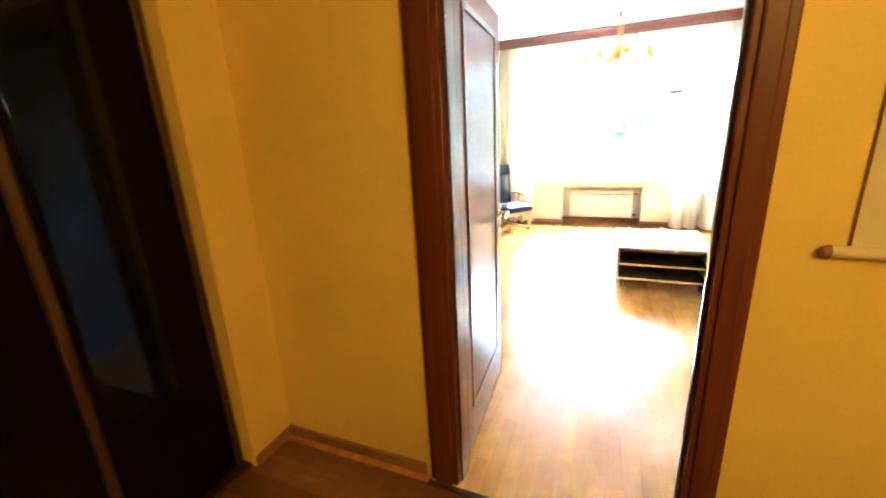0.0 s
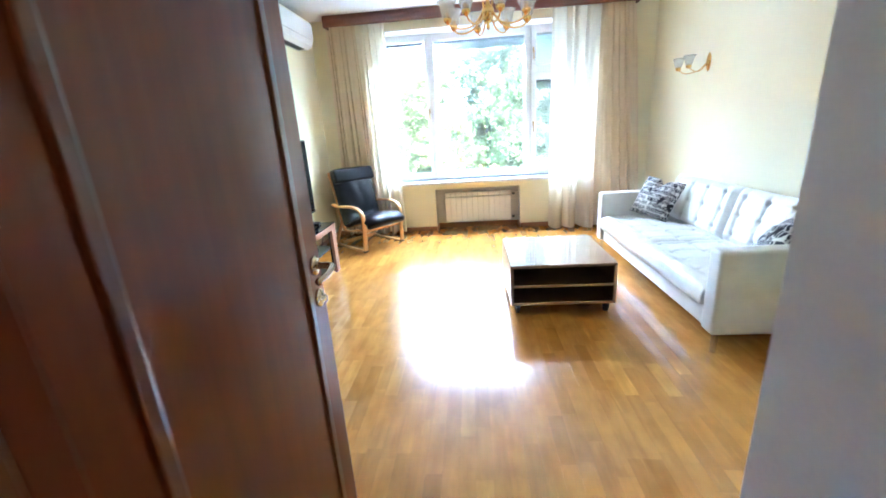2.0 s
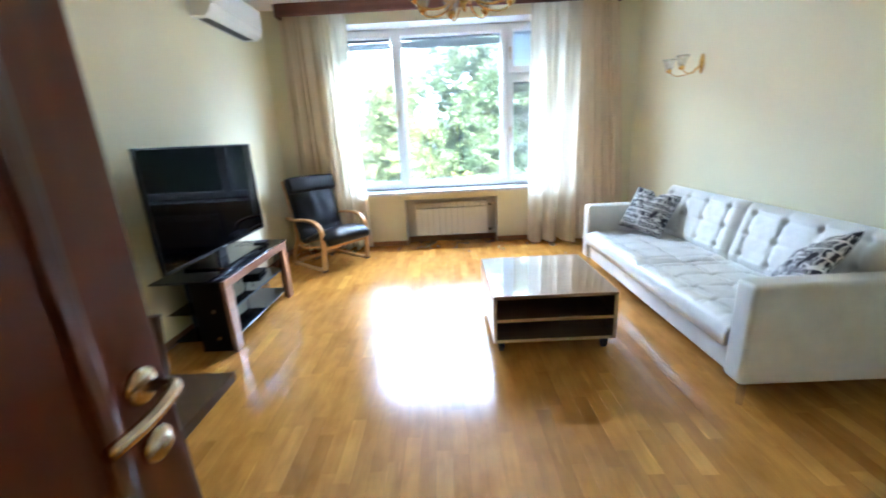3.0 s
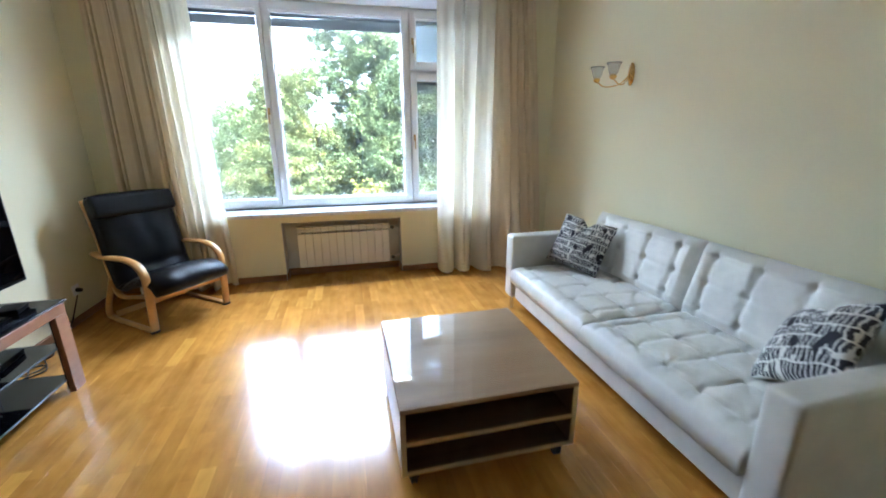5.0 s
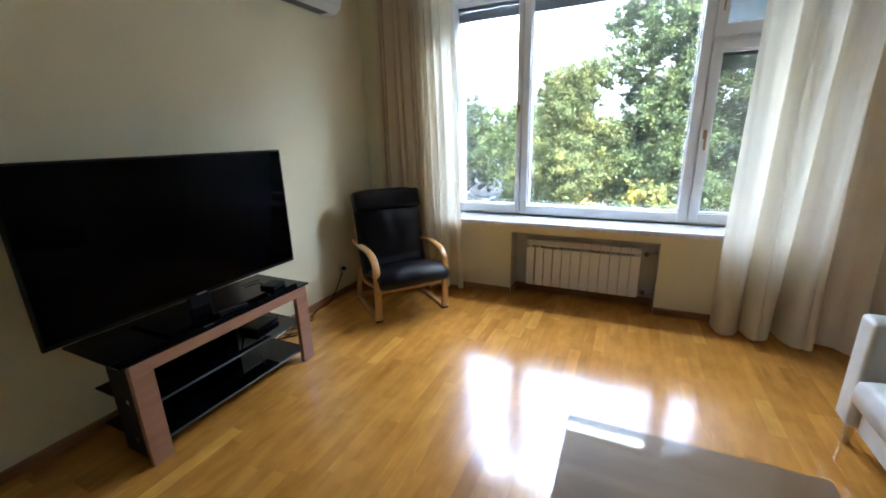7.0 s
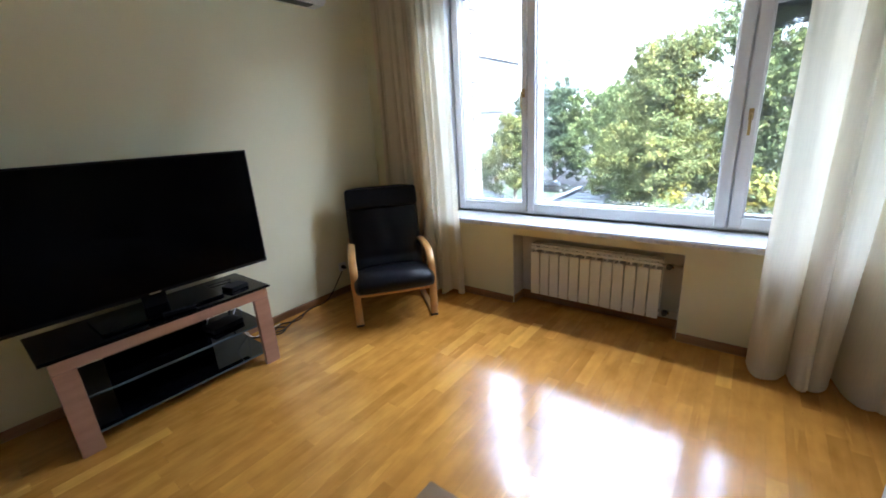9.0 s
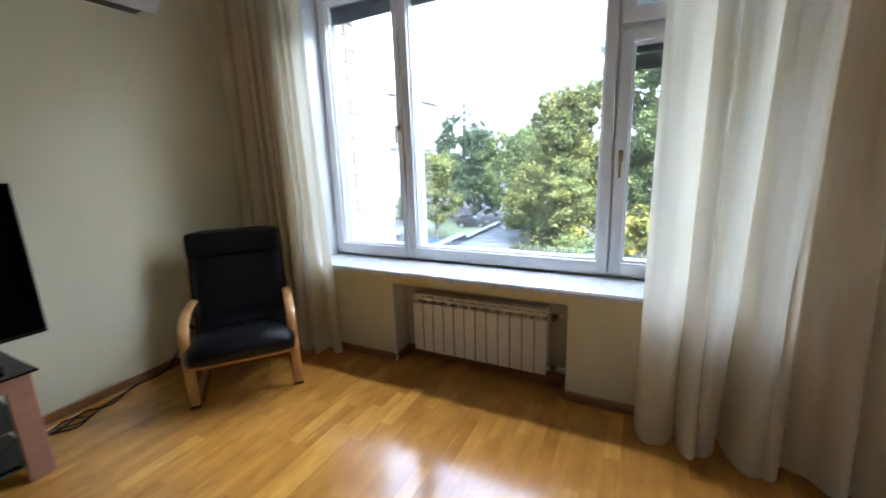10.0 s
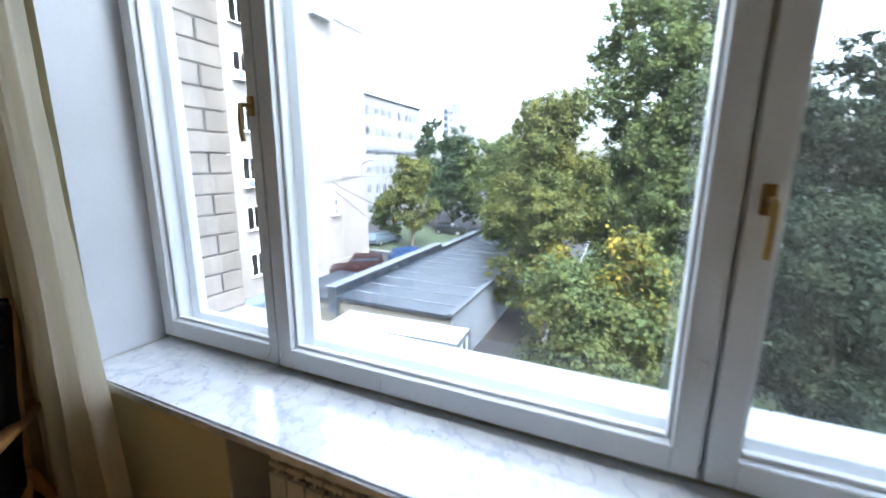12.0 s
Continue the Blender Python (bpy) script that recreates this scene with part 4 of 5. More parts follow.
# ---- coffee table ----
tb = thing("coffee_table", (0.395, 4.785, 0.0), 0, "low brown coffee table with open shelves on castors", "coffee table")
TX, TY = 0.765, 0.78
part("tabletop", block(0.0, TX, 0.0, TY, 0.378, 0.400, 0.002), TABLEWOOD, tb)
part("glass_top", block(0.003, TX - 0.003, 0.003, TY - 0.003, 0.401, 0.408, 0.0015), pane_mat("table_glass", (0.97, 0.98, 0.97), 0.015), tb, "clear glass plate")
for x in (0.0, TX - 0.022):
    part("side_panel", block(x, x + 0.022, 0.0, TY, 0.085, 0.377, 0.002), SHELFWOOD, tb, "light birch side panel")
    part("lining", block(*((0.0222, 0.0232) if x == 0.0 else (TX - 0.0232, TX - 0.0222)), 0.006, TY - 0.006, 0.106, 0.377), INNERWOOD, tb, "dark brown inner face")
for z in (0.085, 0.225):
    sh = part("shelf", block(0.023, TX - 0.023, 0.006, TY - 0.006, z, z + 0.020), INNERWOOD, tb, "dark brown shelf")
    for y in (0.001, TY - 0.005):
        part("edge_band", block(0.023, TX - 0.023, y, y + 0.0045, z, z + 0.020, 0.0008), SHELFWOOD, sh, "light birch edge band")
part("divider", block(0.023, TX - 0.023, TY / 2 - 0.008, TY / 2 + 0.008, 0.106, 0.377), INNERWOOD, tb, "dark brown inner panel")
for x in (0.055, TX - 0.055):
    for y in (0.05, TY - 0.05):
        c = part("castor", blocks((x - 0.018, x + 0.018, y - 0.018, y + 0.018, 0.072, 0.085), (x - 0.020, x - 0.015, y - 0.012, y + 0.012, 0.03, 0.073), (x + 0.015, x + 0.020, y - 0.012, y + 0.012, 0.03, 0.073)), BLACK, tb, "black castor")
        part("wheel", tube(bmesh.new(), [(x - 0.013, y + 0.008, 0.031), (x + 0.013, y + 0.008, 0.031)], 0.031, 16), RUBBER, c)

# ---- armchair ----
ch = thing("armchair", (-1.026, 6.855, 0.0), -39.0, "black leather lounge chair with bent beech frame", "armchair")
# local: x to the front, y across
HWID = 0.295


def cushion_band(pts, width, thick, puffs):
    """A padded band of leather along a bent line, crowned across its width."""
    line = smooth_path(pts, 9)
    n = len(line) - 1

    def at(u, v):
        k = u * n
        i = min(int(k), n - 1)
        p = line[i].lerp(line[i + 1], k - i)
        d = (line[i + 1] - line[i]).normalized()
        nrm = Vector((d.z, 0, -d.x))
        w = v * 2 - 1
        crown = thick * max(0.0, 1 - abs(w) ** 3.2) ** 0.5 * (1 - 0.30 * math.exp(-min(abs(u - q) for q in puffs) ** 2 / 0.0009))
        crown *= min(1.0, (min(u, 1 - u) / 0.05 + 0.08)) ** 0.5
        return p + nrm * crown + Vector((0, w * width / 2, 0)) + nrm * (0.010 * noise.noise(Vector((u * 9, v * 5, 0.3))) + 0.003 * noise.noise(Vector((u * 24, v * 9, 1.3))))

    return sheet(56, 18, at, 0.040)


seatline = [(0.062, 0, 0.318), (0.045, 0, 0.345), (-0.03, 0, 0.358), (-0.18, 0, 0.318), (-0.33, 0, 0.272), (-0.42, 0, 0.288), (-0.465, 0, 0.41), (-0.508, 0, 0.60), (-0.555, 0, 0.79), (-0.615, 0, 0.96)]
part("cushion", cushion_band(seatline, 0.550, 0.054, (0.44, 0.66)), BLACKHIDE, ch, "padded black leather cushion", True)
bm = block(-0.060, 0.066, -0.300, 0.300, -0.086, 0.086, 0.036, 4)
for v in bm.verts:
    v.co.x += 0.012 * noise.noise(v.co * 9)
bm.transform(pose(-0.530, 0, 0.898, 0, -18, 0))
part("headrest", bm, BLACKHIDE, ch, "padded black leather head roll", True)
for s in (-1, 1):
    y = s * HWID
    arm = smooth_path([(0.0, y, 0.008), (0.012, y, 0.15), (0.022, y, 0.36), (0.012, y, 0.462), (-0.060, y, 0.525), (-0.20, y, 0.548), (-0.36, y, 0.540), (-0.52, y, 0.530), (-0.62, y, 0.548)], 8)
    part("arm_frame", ribbon(bmesh.new(), arm, 0.058, 0.026), BEECH, ch, "", True)
    run = smooth_path([(0.0, y, 0.020), (-0.06, y, 0.012), (-0.30, y, 0.012), (-0.52, y, 0.014), (-0.60, y, 0.035), (-0.585, y, 0.12), (-0.50, y, 0.26), (-0.44, y, 0.36)], 6)
    part("runner", ribbon(bmesh.new(), run, 0.045, 0.022), BEECH, ch, "", True)
    back = smooth_path([(0.02, s * 0.278, 0.285), (-0.18, s * 0.278, 0.252), (-0.36, s * 0.278, 0.222), (-0.458, s * 0.278, 0.27), (-0.50, s * 0.278, 0.50), (-0.56, s * 0.278, 0.72), (-0.64, s * 0.278, 0.955)], 7)
    part("seat_rail", ribbon(bmesh.new(), back, 0.040, 0.022), BEECH, ch, "", True)
    part("foot_pad", block(-0.016, 0.018, y - 0.029, y + 0.029, 0.0, 0.016, 0.003), RUBBER, ch, "dark foot pad")
part("front_rail", block(-0.012, 0.016, -HWID + 0.03, HWID - 0.03, 0.238, 0.288, 0.006, 2), BEECH, ch)
for x, z in ((-0.455, 0.262), (-0.535, 0.62), (-0.62, 0.90)):
    part("cross_slat", block(x - 0.009, x + 0.009, -0.245, 0.245, z - 0.025, z + 0.025, 0.005), BEECH, ch)
part("stretcher", block(-0.55, -0.53, -HWID + 0.02, HWID - 0.02, 0.020, 0.065, 0.004), BEECH, ch)

# ---- television stand and television ----
st = thing("tv_stand", (-1.34, 4.975, 0.0), 0, "tv stand with pink-brown wood front frame and black glass shelves", "tv stand")
SLN, SHT = 1.045, 0.525
for y in (0.0, SLN - 0.092):
    part("front_leg", block(-0.030, 0.0, y, y + 0.092, 0.0, SHT - 0.065, 0.002), WALNUT, st)
part("front_rail", block(-0.030, 0.0, 0.0, SLN, SHT - 0.064, SHT - 0.008, 0.002), WALNUT, st)
part("glass_top", block(-0.475, -0.002, -0.03, SLN + 0.03, SHT - 0.007, SHT + 0.003, 0.002), GLOSSBLACK, st, "black glass top")
for z in (0.075, 0.275):
    g = part("glass_shelf", block(-0.44, -0.034, 0.03, SLN - 0.03, z, z + 0.007, 0.001), GLOSSBLACK, st, "black glass shelf")
    part("shelf_edge", block(-0.034, -0.029, 0.093, SLN - 0.093, z - 0.002, z + 0.009, 0.001), GLASSEDGE, g, "thin ground glass edge")
part("side_panel", block(-0.25, -0.034, 0.022, 0.029, 0.0, SHT - 0.010), BLACK, st, "black side panel")
part("back_column", block(-0.44, -0.42, 0.24, 0.80, 0.0, SHT - 0.008, 0.002), BLACK, st, "black back panel")
for y in (0.020, SLN - 0.055):
    part("leg_backing", block(-0.062, -0.0305, y, y + 0.035, 0.0, SHT - 0.066, 0.002), BLACK, st, "black backing strip")
for y in (0.06,):
    for z in (0.30, 0.10):
        part("bracket", tube(bmesh.new(), [(-0.12, y - 0.045, z), (-0.12, y - 0.02, z)], 0.014, 10), CHROME, st, "metal shelf bracket")

tv = thing("television", (-1.60, 5.500, 0.528), 0, "large black flat television switched off", "television")
TH, TW = 0.76, 1.37
part("panel", block(-0.012, 0.012, -TW / 2, TW / 2, 0.09, 0.09 + TH, 0.006, 2), BLACK, tv)
part("back_shell", block(-0.055, -0.012, -TW / 2 + 0.15, TW / 2 - 0.15, 0.14, 0.62, 0.018, 2), BLACK, tv)
part("screen", block(0.0121, 0.0140, -TW / 2 + 0.012, TW / 2 - 0.012, 0.112, 0.09 + TH - 0.012, 0.0005), SCREEN, tv, "glossy black screen")
part("logo_mark", block(0.0125, 0.0136, -0.03, 0.03, 0.096, 0.104), ALU, tv, "small silver mark")
part("stand_neck", block(-0.045, -0.015, -0.06, 0.06, 0.004, 0.16, 0.006), BLACK, tv)
bm = block(-0.14, 0.17, -0.30, 0.30, 0.0, 0.014, 0.006, 2)
part("stand_foot", bm, GLOSSBLACK, tv, "glossy black foot plate")

bx = thing("media_box", (-1.50, 5.90, 0.5285), 12, "small black media box on the stand", "media box")
part("case", block(-0.05, 0.05, -0.06, 0.06, 0.0, 0.026, 0.005, 2), BLACK, bx)
part("cable", tube(bmesh.new(), smooth_path([(-0.05, 0.0, 0.012), (-0.10, 0.02, 0.012), (-0.16, 0.08, 0.010), (-0.20, -0.03, 0.008), (-0.22, -0.12, 0.008)], 6), 0.003, 6), BLACK, bx)
rt = thing("router", (-1.56, 5.80, 0.2835), 8, "black router with two aerials on the glass shelf", "router")
part("case", block(-0.07, 0.07, -0.10, 0.10, 0.0, 0.032, 0.006, 2), BLACK, rt)
for y in (-0.08, 0.08):
    part("aerial", tube(bmesh.new(), [(-0.055, y, 0.02), (-0.07, y * 1.3, 0.14)], [0.006, 0.004], 8), BLACK, rt)
rc = thing("remote_control", (-1.42, 5.55, 0.5285), -12, "slim black remote control on the stand", "remote")
part("case", block(-0.02, 0.02, -0.08, 0.08, 0.0, 0.016, 0.005, 2), BLACK, rc)
for i in range(4):
    part("key", block(-0.012, 0.012, -0.06 + i * 0.03, -0.045 + i * 0.03, 0.0155, 0.0175), RUBBER, rc)

for k, (pts, lab) in enumerate((
        ([(-1.80, 5.95, 0.07), (-1.76, 6.05, 0.02), (-1.72, 6.16, 0.006), (-1.80, 6.30, 0.006), (-1.74, 6.42, 0.006), (-1.84, 6.58, 0.006), (-1.85, 6.80, 0.02), (-1.862, 7.0, 0.22)], "black power cable trailing along the skirting"),
        ([(-1.78, 6.05, 0.006), (-1.70, 6.14, 0.009), (-1.66, 6.22, 0.006), (-1.72, 6.29, 0.006), (-1.79, 6.22, 0.010), (-1.74, 6.15, 0.014), (-1.68, 6.25, 0.012), (-1.77, 6.40, 0.006), (-1.85, 6.65, 0.006)], "loose loop of thin black cable on the floor"))):
    tagged(new("cable", mesh_of("cable", tube(bmesh.new(), smooth_path(pts, 7), 0.0045, 7), BLACK, True)), lab, "cable")

for pts in ([(-1.66, 5.74, 0.296), (-1.72, 5.80, 0.36), (-1.70, 5.90, 0.43), (-1.74, 5.98, 0.40), (-1.78, 6.02, 0.24), (-1.80, 6.06, 0.008), (-1.82, 6.30, 0.006)],
            [(-1.64, 5.90, 0.296), (-1.70, 5.96, 0.33), (-1.75, 5.92, 0.20), (-1.72, 5.99, 0.10), (-1.78, 6.04, 0.008), (-1.80, 6.20, 0.006)]):
    tagged(new("cable", mesh_of("cable", tube(bmesh.new(), smooth_path(pts, 7), 0.003, 7), PLASTIC, True)), "thin white cable hanging behind the tv stand", "cable")

so = thing("wall_socket", (XL + 0.001, 7.02, 0.26), 0, "white wall socket with a black plug behind the chair", "socket")
part("plate", block(0.0, 0.010, -0.04, 0.04, -0.04, 0.04, 0.004, 2), PLASTIC, so)
part("plug", tube(bmesh.new(), [(0.010, 0.0, 0.0), (0.045, 0.0, -0.005)], [0.019, 0.013], 12), BLACK, so, "black plug")

# ---- dining table and chair behind the door ----
dt = thing("dining_table", (-1.40, 2.83, 0.0), 0, "dark brown wooden dining table behind the door", "table")
part("tabletop", block(0.0, 0.92, 0.0, 0.70, 0.722, 0.750, 0.004, 2), DARKWOOD, dt)
for x in (0.08, 0.60):
    for y in (0.06, 0.50):
        part("leg", block(x, x + 0.055, y, y + 0.055, 0.0, 0.721, 0.004), DARKWOOD, dt)
for x in (0.095, 0.620):
    part("apron", block(x, x + 0.02, 0.116, 0.499, 0.640, 0.721), DARKWOOD, dt)
for y in (0.075, 0.520):
    part("apron", block(0.136, 0.599, y, y + 0.02, 0.640, 0.721), DARKWOOD, dt)
dc = thing("dining_chair", (-1.205, 3.25, 0.0), 0, "dark wooden chair pushed in at the dining table", "chair")
part("seat", block(0.0, 0.42, 0.0, 0.40, 0.430, 0.460, 0.010, 2), DARKWOOD, dc)
for x in (0.005, 0.380):
    part("leg", block(x, x + 0.035, 0.005, 0.040, 0.0, 0.429, 0.004), DARKWOOD, dc)
    part("back_post", ribbon(bmesh.new(), smooth_path([(x + 0.018, 0.425, 0.0), (x + 0.018, 0.418, 0.44), (x + 0.018, 0.430, 0.66), (x + 0.018, 0.455, 0.855)], 5), 0.034, 0.030, (1, 0, 0)), DARKWOOD, dc)
for z, y in ((0.60, 0.424), (0.70, 0.435), (0.80, 0.447)):
    part("back_rail", block(0.036, 0.384, y - 0.008, y + 0.008, z - 0.022, z + 0.022, 0.004), DARKWOOD, dc)

# ---- air conditioner ----
ac = thing("air_conditioner", (XL, 6.635, 2.40), 0, "white wall-mounted air conditioner unit", "air conditioner")
prof = [(0.0, 0.0), (0.13, 0.0), (0.175, 0.035), (0.20, 0.10), (0.205, 0.20), (0.19, 0.265), (0.15, 0.285), (0.0, 0.285)]
bm = bmesh.new()
ra = [bm.verts.new((x, -0.47, z)) for x, z in prof]
rb = [bm.verts.new((x, 0.47, z)) for x, z in prof]
bm.faces.new(ra[::-1]), bm.faces.new(rb)
for i in range(len(prof)):
    j = (i + 1) % len(prof)
    bm.faces.new((ra[i], ra[j], rb[j], rb[i]))
part("body", bm, PLASTIC, ac)
part("front_panel", block(0.198, 0.210, -0.455, 0.455, 0.085, 0.262, 0.004, 2), PLASTIC, ac)
fl = part("louvre", block(0.0, 0.075, -0.38, 0.38, -0.004, 0.006, 0.002), PLASTIC, ac, "air outlet flap")
fl.matrix_local = pose(0.118, 0, 0.006, 0, -36, 0)
part("outlet_slot", block(0.03, 0.115, -0.39, 0.39, -0.003, 0.001), BLIND, ac, "dark outlet slot")

# ---- chandelier ----
cl = thing("chandelier", (0.29, 5.05, ZC), 0, "brass chandelier with eight arms and clear glass tulip shades", "chandelier")
part("ceiling_cup", lathe(bmesh.new(), [(0.055, -0.001), (0.055, -0.02), (0.03, -0.05), (0.01, -0.06)], 20), BRASS, cl, "", True)
part("stem", lathe(bmesh.new(), [(0.006, -0.06), (0.006, -0.36), (0.018, -0.375), (0.020, -0.395), (0.008, -0.415), (0.008, -0.44), (0.014, -0.46), (0.007, -0.49), (0.007, -0.60), (0.014, -0.64), (0.040, -0.675), (0.046, -0.70), (0.028, -0.745), (0.010, -0.765), (0.014, -0.785), (0.004, -0.80)], 20), BRASS, cl, "", True)
for k in range(4):
    a = 2 * math.pi * (k + 0.5) / 4
    part("scroll", tube(bmesh.new(), smooth_path([(r * math.cos(a), r * math.sin(a), z) for r, z in ((0.010, -0.41), (0.034, -0.48), (0.028, -0.56), (0.044, -0.63), (0.030, -0.68))], 5), 0.004, 6), BRASS, cl, "thin brass scroll", True)
for k in range(8):
    a = 2 * math.pi * (k + 0.3) / 8
    ca, sa = math.cos(a), math.sin(a)
    arm = smooth_path([(r * ca, r * sa, z) for r, z in ((0.040, -0.70), (0.10, -0.768), (0.18, -0.790), (0.250, -0.778), (0.278, -0.745))], 6)
    ar = part("arm", tube(bmesh.new(), arm, 0.006, 8), BRASS, cl, "curved brass arm", True)
    o = (0.278 * ca, 0.278 * sa, -0.040)
    part("cup", lathe(bmesh.new(), [(0.006, -0.725), (0.024, -0.708), (0.030, -0.694), (0.022, -0.680), (0.012, -0.650)], 14, o), BRASS, ar, "", True)
    part("glass_shade", lathe(bmesh.new(), [(0.020, -0.692), (0.036, -0.672), (0.043, -0.640), (0.050, -0.612), (0.063, -0.592), (0.068, -0.588)], 18, o, 0.003), SHADEGLASS, ar, "clear glass tulip shade", True)

# ---- wall light ----
wl1 = thing("wall_lamp", (XR, 6.37, 1.86), 0, "brass wall light with two glass tulip shades", "wall lamp")
bm = bmesh.new()
lathe(bm, [(0.001, 0.0), (0.035, 0.002), (0.035, 0.008), (0.020, 0.018), (0.008, 0.022)], 18)
bm.transform(Matrix.Diagonal((1, 1, 1, 1)) @ pose(0, 0, 0, 0, -90, 0))
for v in bm.verts:
    v.co.z *= 2.4
part("back_plate", bm, BRASS, wl1, "", True)
for s in (-1, 1):
    arm = smooth_path([(-0.015, 0, 0.0), (-0.08, s * 0.03, -0.07), (-0.17, s * 0.085, -0.085), (-0.235, s * 0.10, -0.045)], 6)
    ar = part("arm", tube(bmesh.new(), arm, 0.005, 8), BRASS, wl1, "", True)
    o = (-0.235, s * 0.10, -0.045)
    part("cup", lathe(bmesh.new(), [(0.006, -0.012), (0.024, 0.0), (0.026, 0.010), (0.015, 0.028)], 14, o), BRASS, ar, "", True)
    part("glass_shade", lathe(bmesh.new(), [(0.018, 0.016), (0.030, 0.034), (0.038, 0.066), (0.048, 0.092), (0.056, 0.102)], 18, o, 0.003), SHADEGLASS, ar, "clear glass tulip shade", True)


# ---- outdoors: a courtyard three storeys below ----
GZ = -7.5
structure("ground", block(-400, 400, YO, 800, GZ - 0.4, GZ), ASPHALT, "grey asphalt courtyard", "ground")
structure("lawn", blocks((-30, -10.5, 42.5, 60, GZ, GZ + 0.06), (-2.2, 40, 14, 60, GZ, GZ + 0.06)), GRASS, "green courtyard lawn", "lawn")
structure("kerb", blocks((-30, -10.3, 42.3, 42.5, GZ, GZ + 0.12), (-2.4, -2.2, 14, 60, GZ, GZ + 0.12)), GREYWALL, "pale concrete kerb", "kerb")

# our own facade round the window
fac = tagged(new("wall_outer"), "yellow brick outer facade round the window", "wall", "", "structure")
FB = YO - 0.25
part("backing", blocks((-9.0, WX0 - 0.012, FB, YO - 0.012, GZ, 6.0), (WX1 + 0.012, 9.0, FB, YO - 0.012, GZ, 6.0), (WX0 - 0.012, WX1 + 0.012, FB, YO - 0.012, WZ1 + 0.012, 6.0), (WX0 - 0.012, WX1 + 0.012, FB, YO - 0.012, GZ, WZ0 - 0.002)), MORTAR, fac)

# the wing of the next house
def house_window(parent, x, y, z, w, h, axis, sill=True):
    """A window set in a wall that faces +x (axis 'x') or -y (axis 'y')."""
    def b(a0, a1, d0, d1, z0, z1):
        return (x + d0, x + d1, y + a0, y + a1, z + z0, z + z1) if axis == "x" else (x + a0, x + a1, y - d1, y - d0, z + z0, z + z1)
    wdw = part("window", blocks(b(-w / 2, -w / 2 + 0.07, -0.05, 0.05, -h / 2, h / 2), b(w / 2 - 0.07, w / 2, -0.05, 0.05, -h / 2, h / 2), b(-w / 2 + 0.07, w / 2 - 0.07, -0.05, 0.05, h / 2 - 0.07, h / 2),
                                b(-w / 2 + 0.07, w / 2 - 0.07, -0.05, 0.05, -h / 2, -h / 2 + 0.07), b(-0.2, -0.14, -0.05, 0.04, -h / 2 + 0.07, h / 2 - 0.07)), FRAME, parent, "white framed window")
    part("pane", blocks(b(-w / 2 + 0.07, w / 2 - 0.07, -0.03, 0.0, -h / 2 + 0.07, h / 2 - 0.07)), HOUSEPANE, wdw, "blue-grey pane")
    if sill:
        part("sill", blocks(b(-w / 2 - 0.08, w / 2 + 0.08, 0.0, 0.16, -h / 2 - 0.06, -h / 2 - 0.01)), FLASHING, wdw)


wing = thing("apartment_building", (-21.0, 30.0, GZ), 0, "pale pink rendered apartment block with white windows", "building")
part("wall", block(-12, 0, -16, 8, 0, 20.5), PINKWALL, wing)
part("cornice", blocks((-12.1, 0.16, -16.1, 8.16, 20.55, 20.85), (-12.05, 0.08, -16.05, 8.08, 20.3, 20.55)), FLASHING, wing)
part("roof", block(-11.8, -0.1, -15.8, 7.8, 20.85, 21.0), FLASHING, wing)
for fl in range(6):
    for yy in (-4.6, -8.6, -12.6):
        house_window(wing, 0.0, yy, 2.55 + 3.1 * fl, 1.5, 1.55, "x")
for yy, zz in ((-2.2, 6.2), (-2.2, 12.4)):
    u = part("outdoor_unit", block(0.12, 0.45, yy - 0.4, yy + 0.4, zz, zz + 0.6, 0.02), PLASTIC, wing, "white outdoor cooling unit")
    part("fan", tube(bmesh.new(), [(0.45, yy, zz + 0.3), (0.46, yy, zz + 0.3)], 0.24, 20), BLIND, u)
u = part("outdoor_unit", block(0.02, 0.36, 2.6, 3.5, 5.0, 6.4, 0.02), PLASTIC, wing, "white outdoor cooling unit with two fans")
for zz in (5.35, 6.05):
    part("fan", tube(bmesh.new(), [(0.36, 3.05, zz), (0.37, 3.05, zz)], 0.28, 20), BLIND, u)
for yy, zz in ((-5.1, 14.0), (-5.0, 7.6)):
    u = part("outdoor_unit", block(0.05, 0.38, yy - 0.4, yy + 0.4, zz, zz + 0.55, 0.02), PLASTIC, wing, "white outdoor cooling unit")
    part("fan", tube(bmesh.new(), [(0.38, yy, zz + 0.28), (0.39, yy, zz + 0.28)], 0.22, 20), BLIND, u)
part("roof_hood", block(-0.3, 0.55, 1.3, 3.3, 19.75, 20.5, 0.02), FLASHING, wing, "white boxed roof hood")
part("downpipe", tube(bmesh.new(), smooth_path([(0.05, -2.9, 0.2), (0.10, -2.9, 0.6), (0.10, -2.9, 7.6), (0.05, -2.9, 8.0)], 5), 0.06, 8), PALEMETAL, wing, "grey downpipe")
part("wall_lamp_arm", tube(bmesh.new(), smooth_path([(0.0, 7.2, 8.0), (0.1, 7.2, 9.1), (0.8, 7.2, 9.5), (1.4, 7.2, 9.45)], 5), 0.04, 8), GREYWALL, wing)
part("cable_run", tube(bmesh.new(), smooth_path([(0.03, -3.0, 7.9), (0.06, 0.5, 7.6), (0.05, 4.0, 7.9), (0.03, 7.0, 8.1)], 5), 0.02, 6), BLACK, wing)

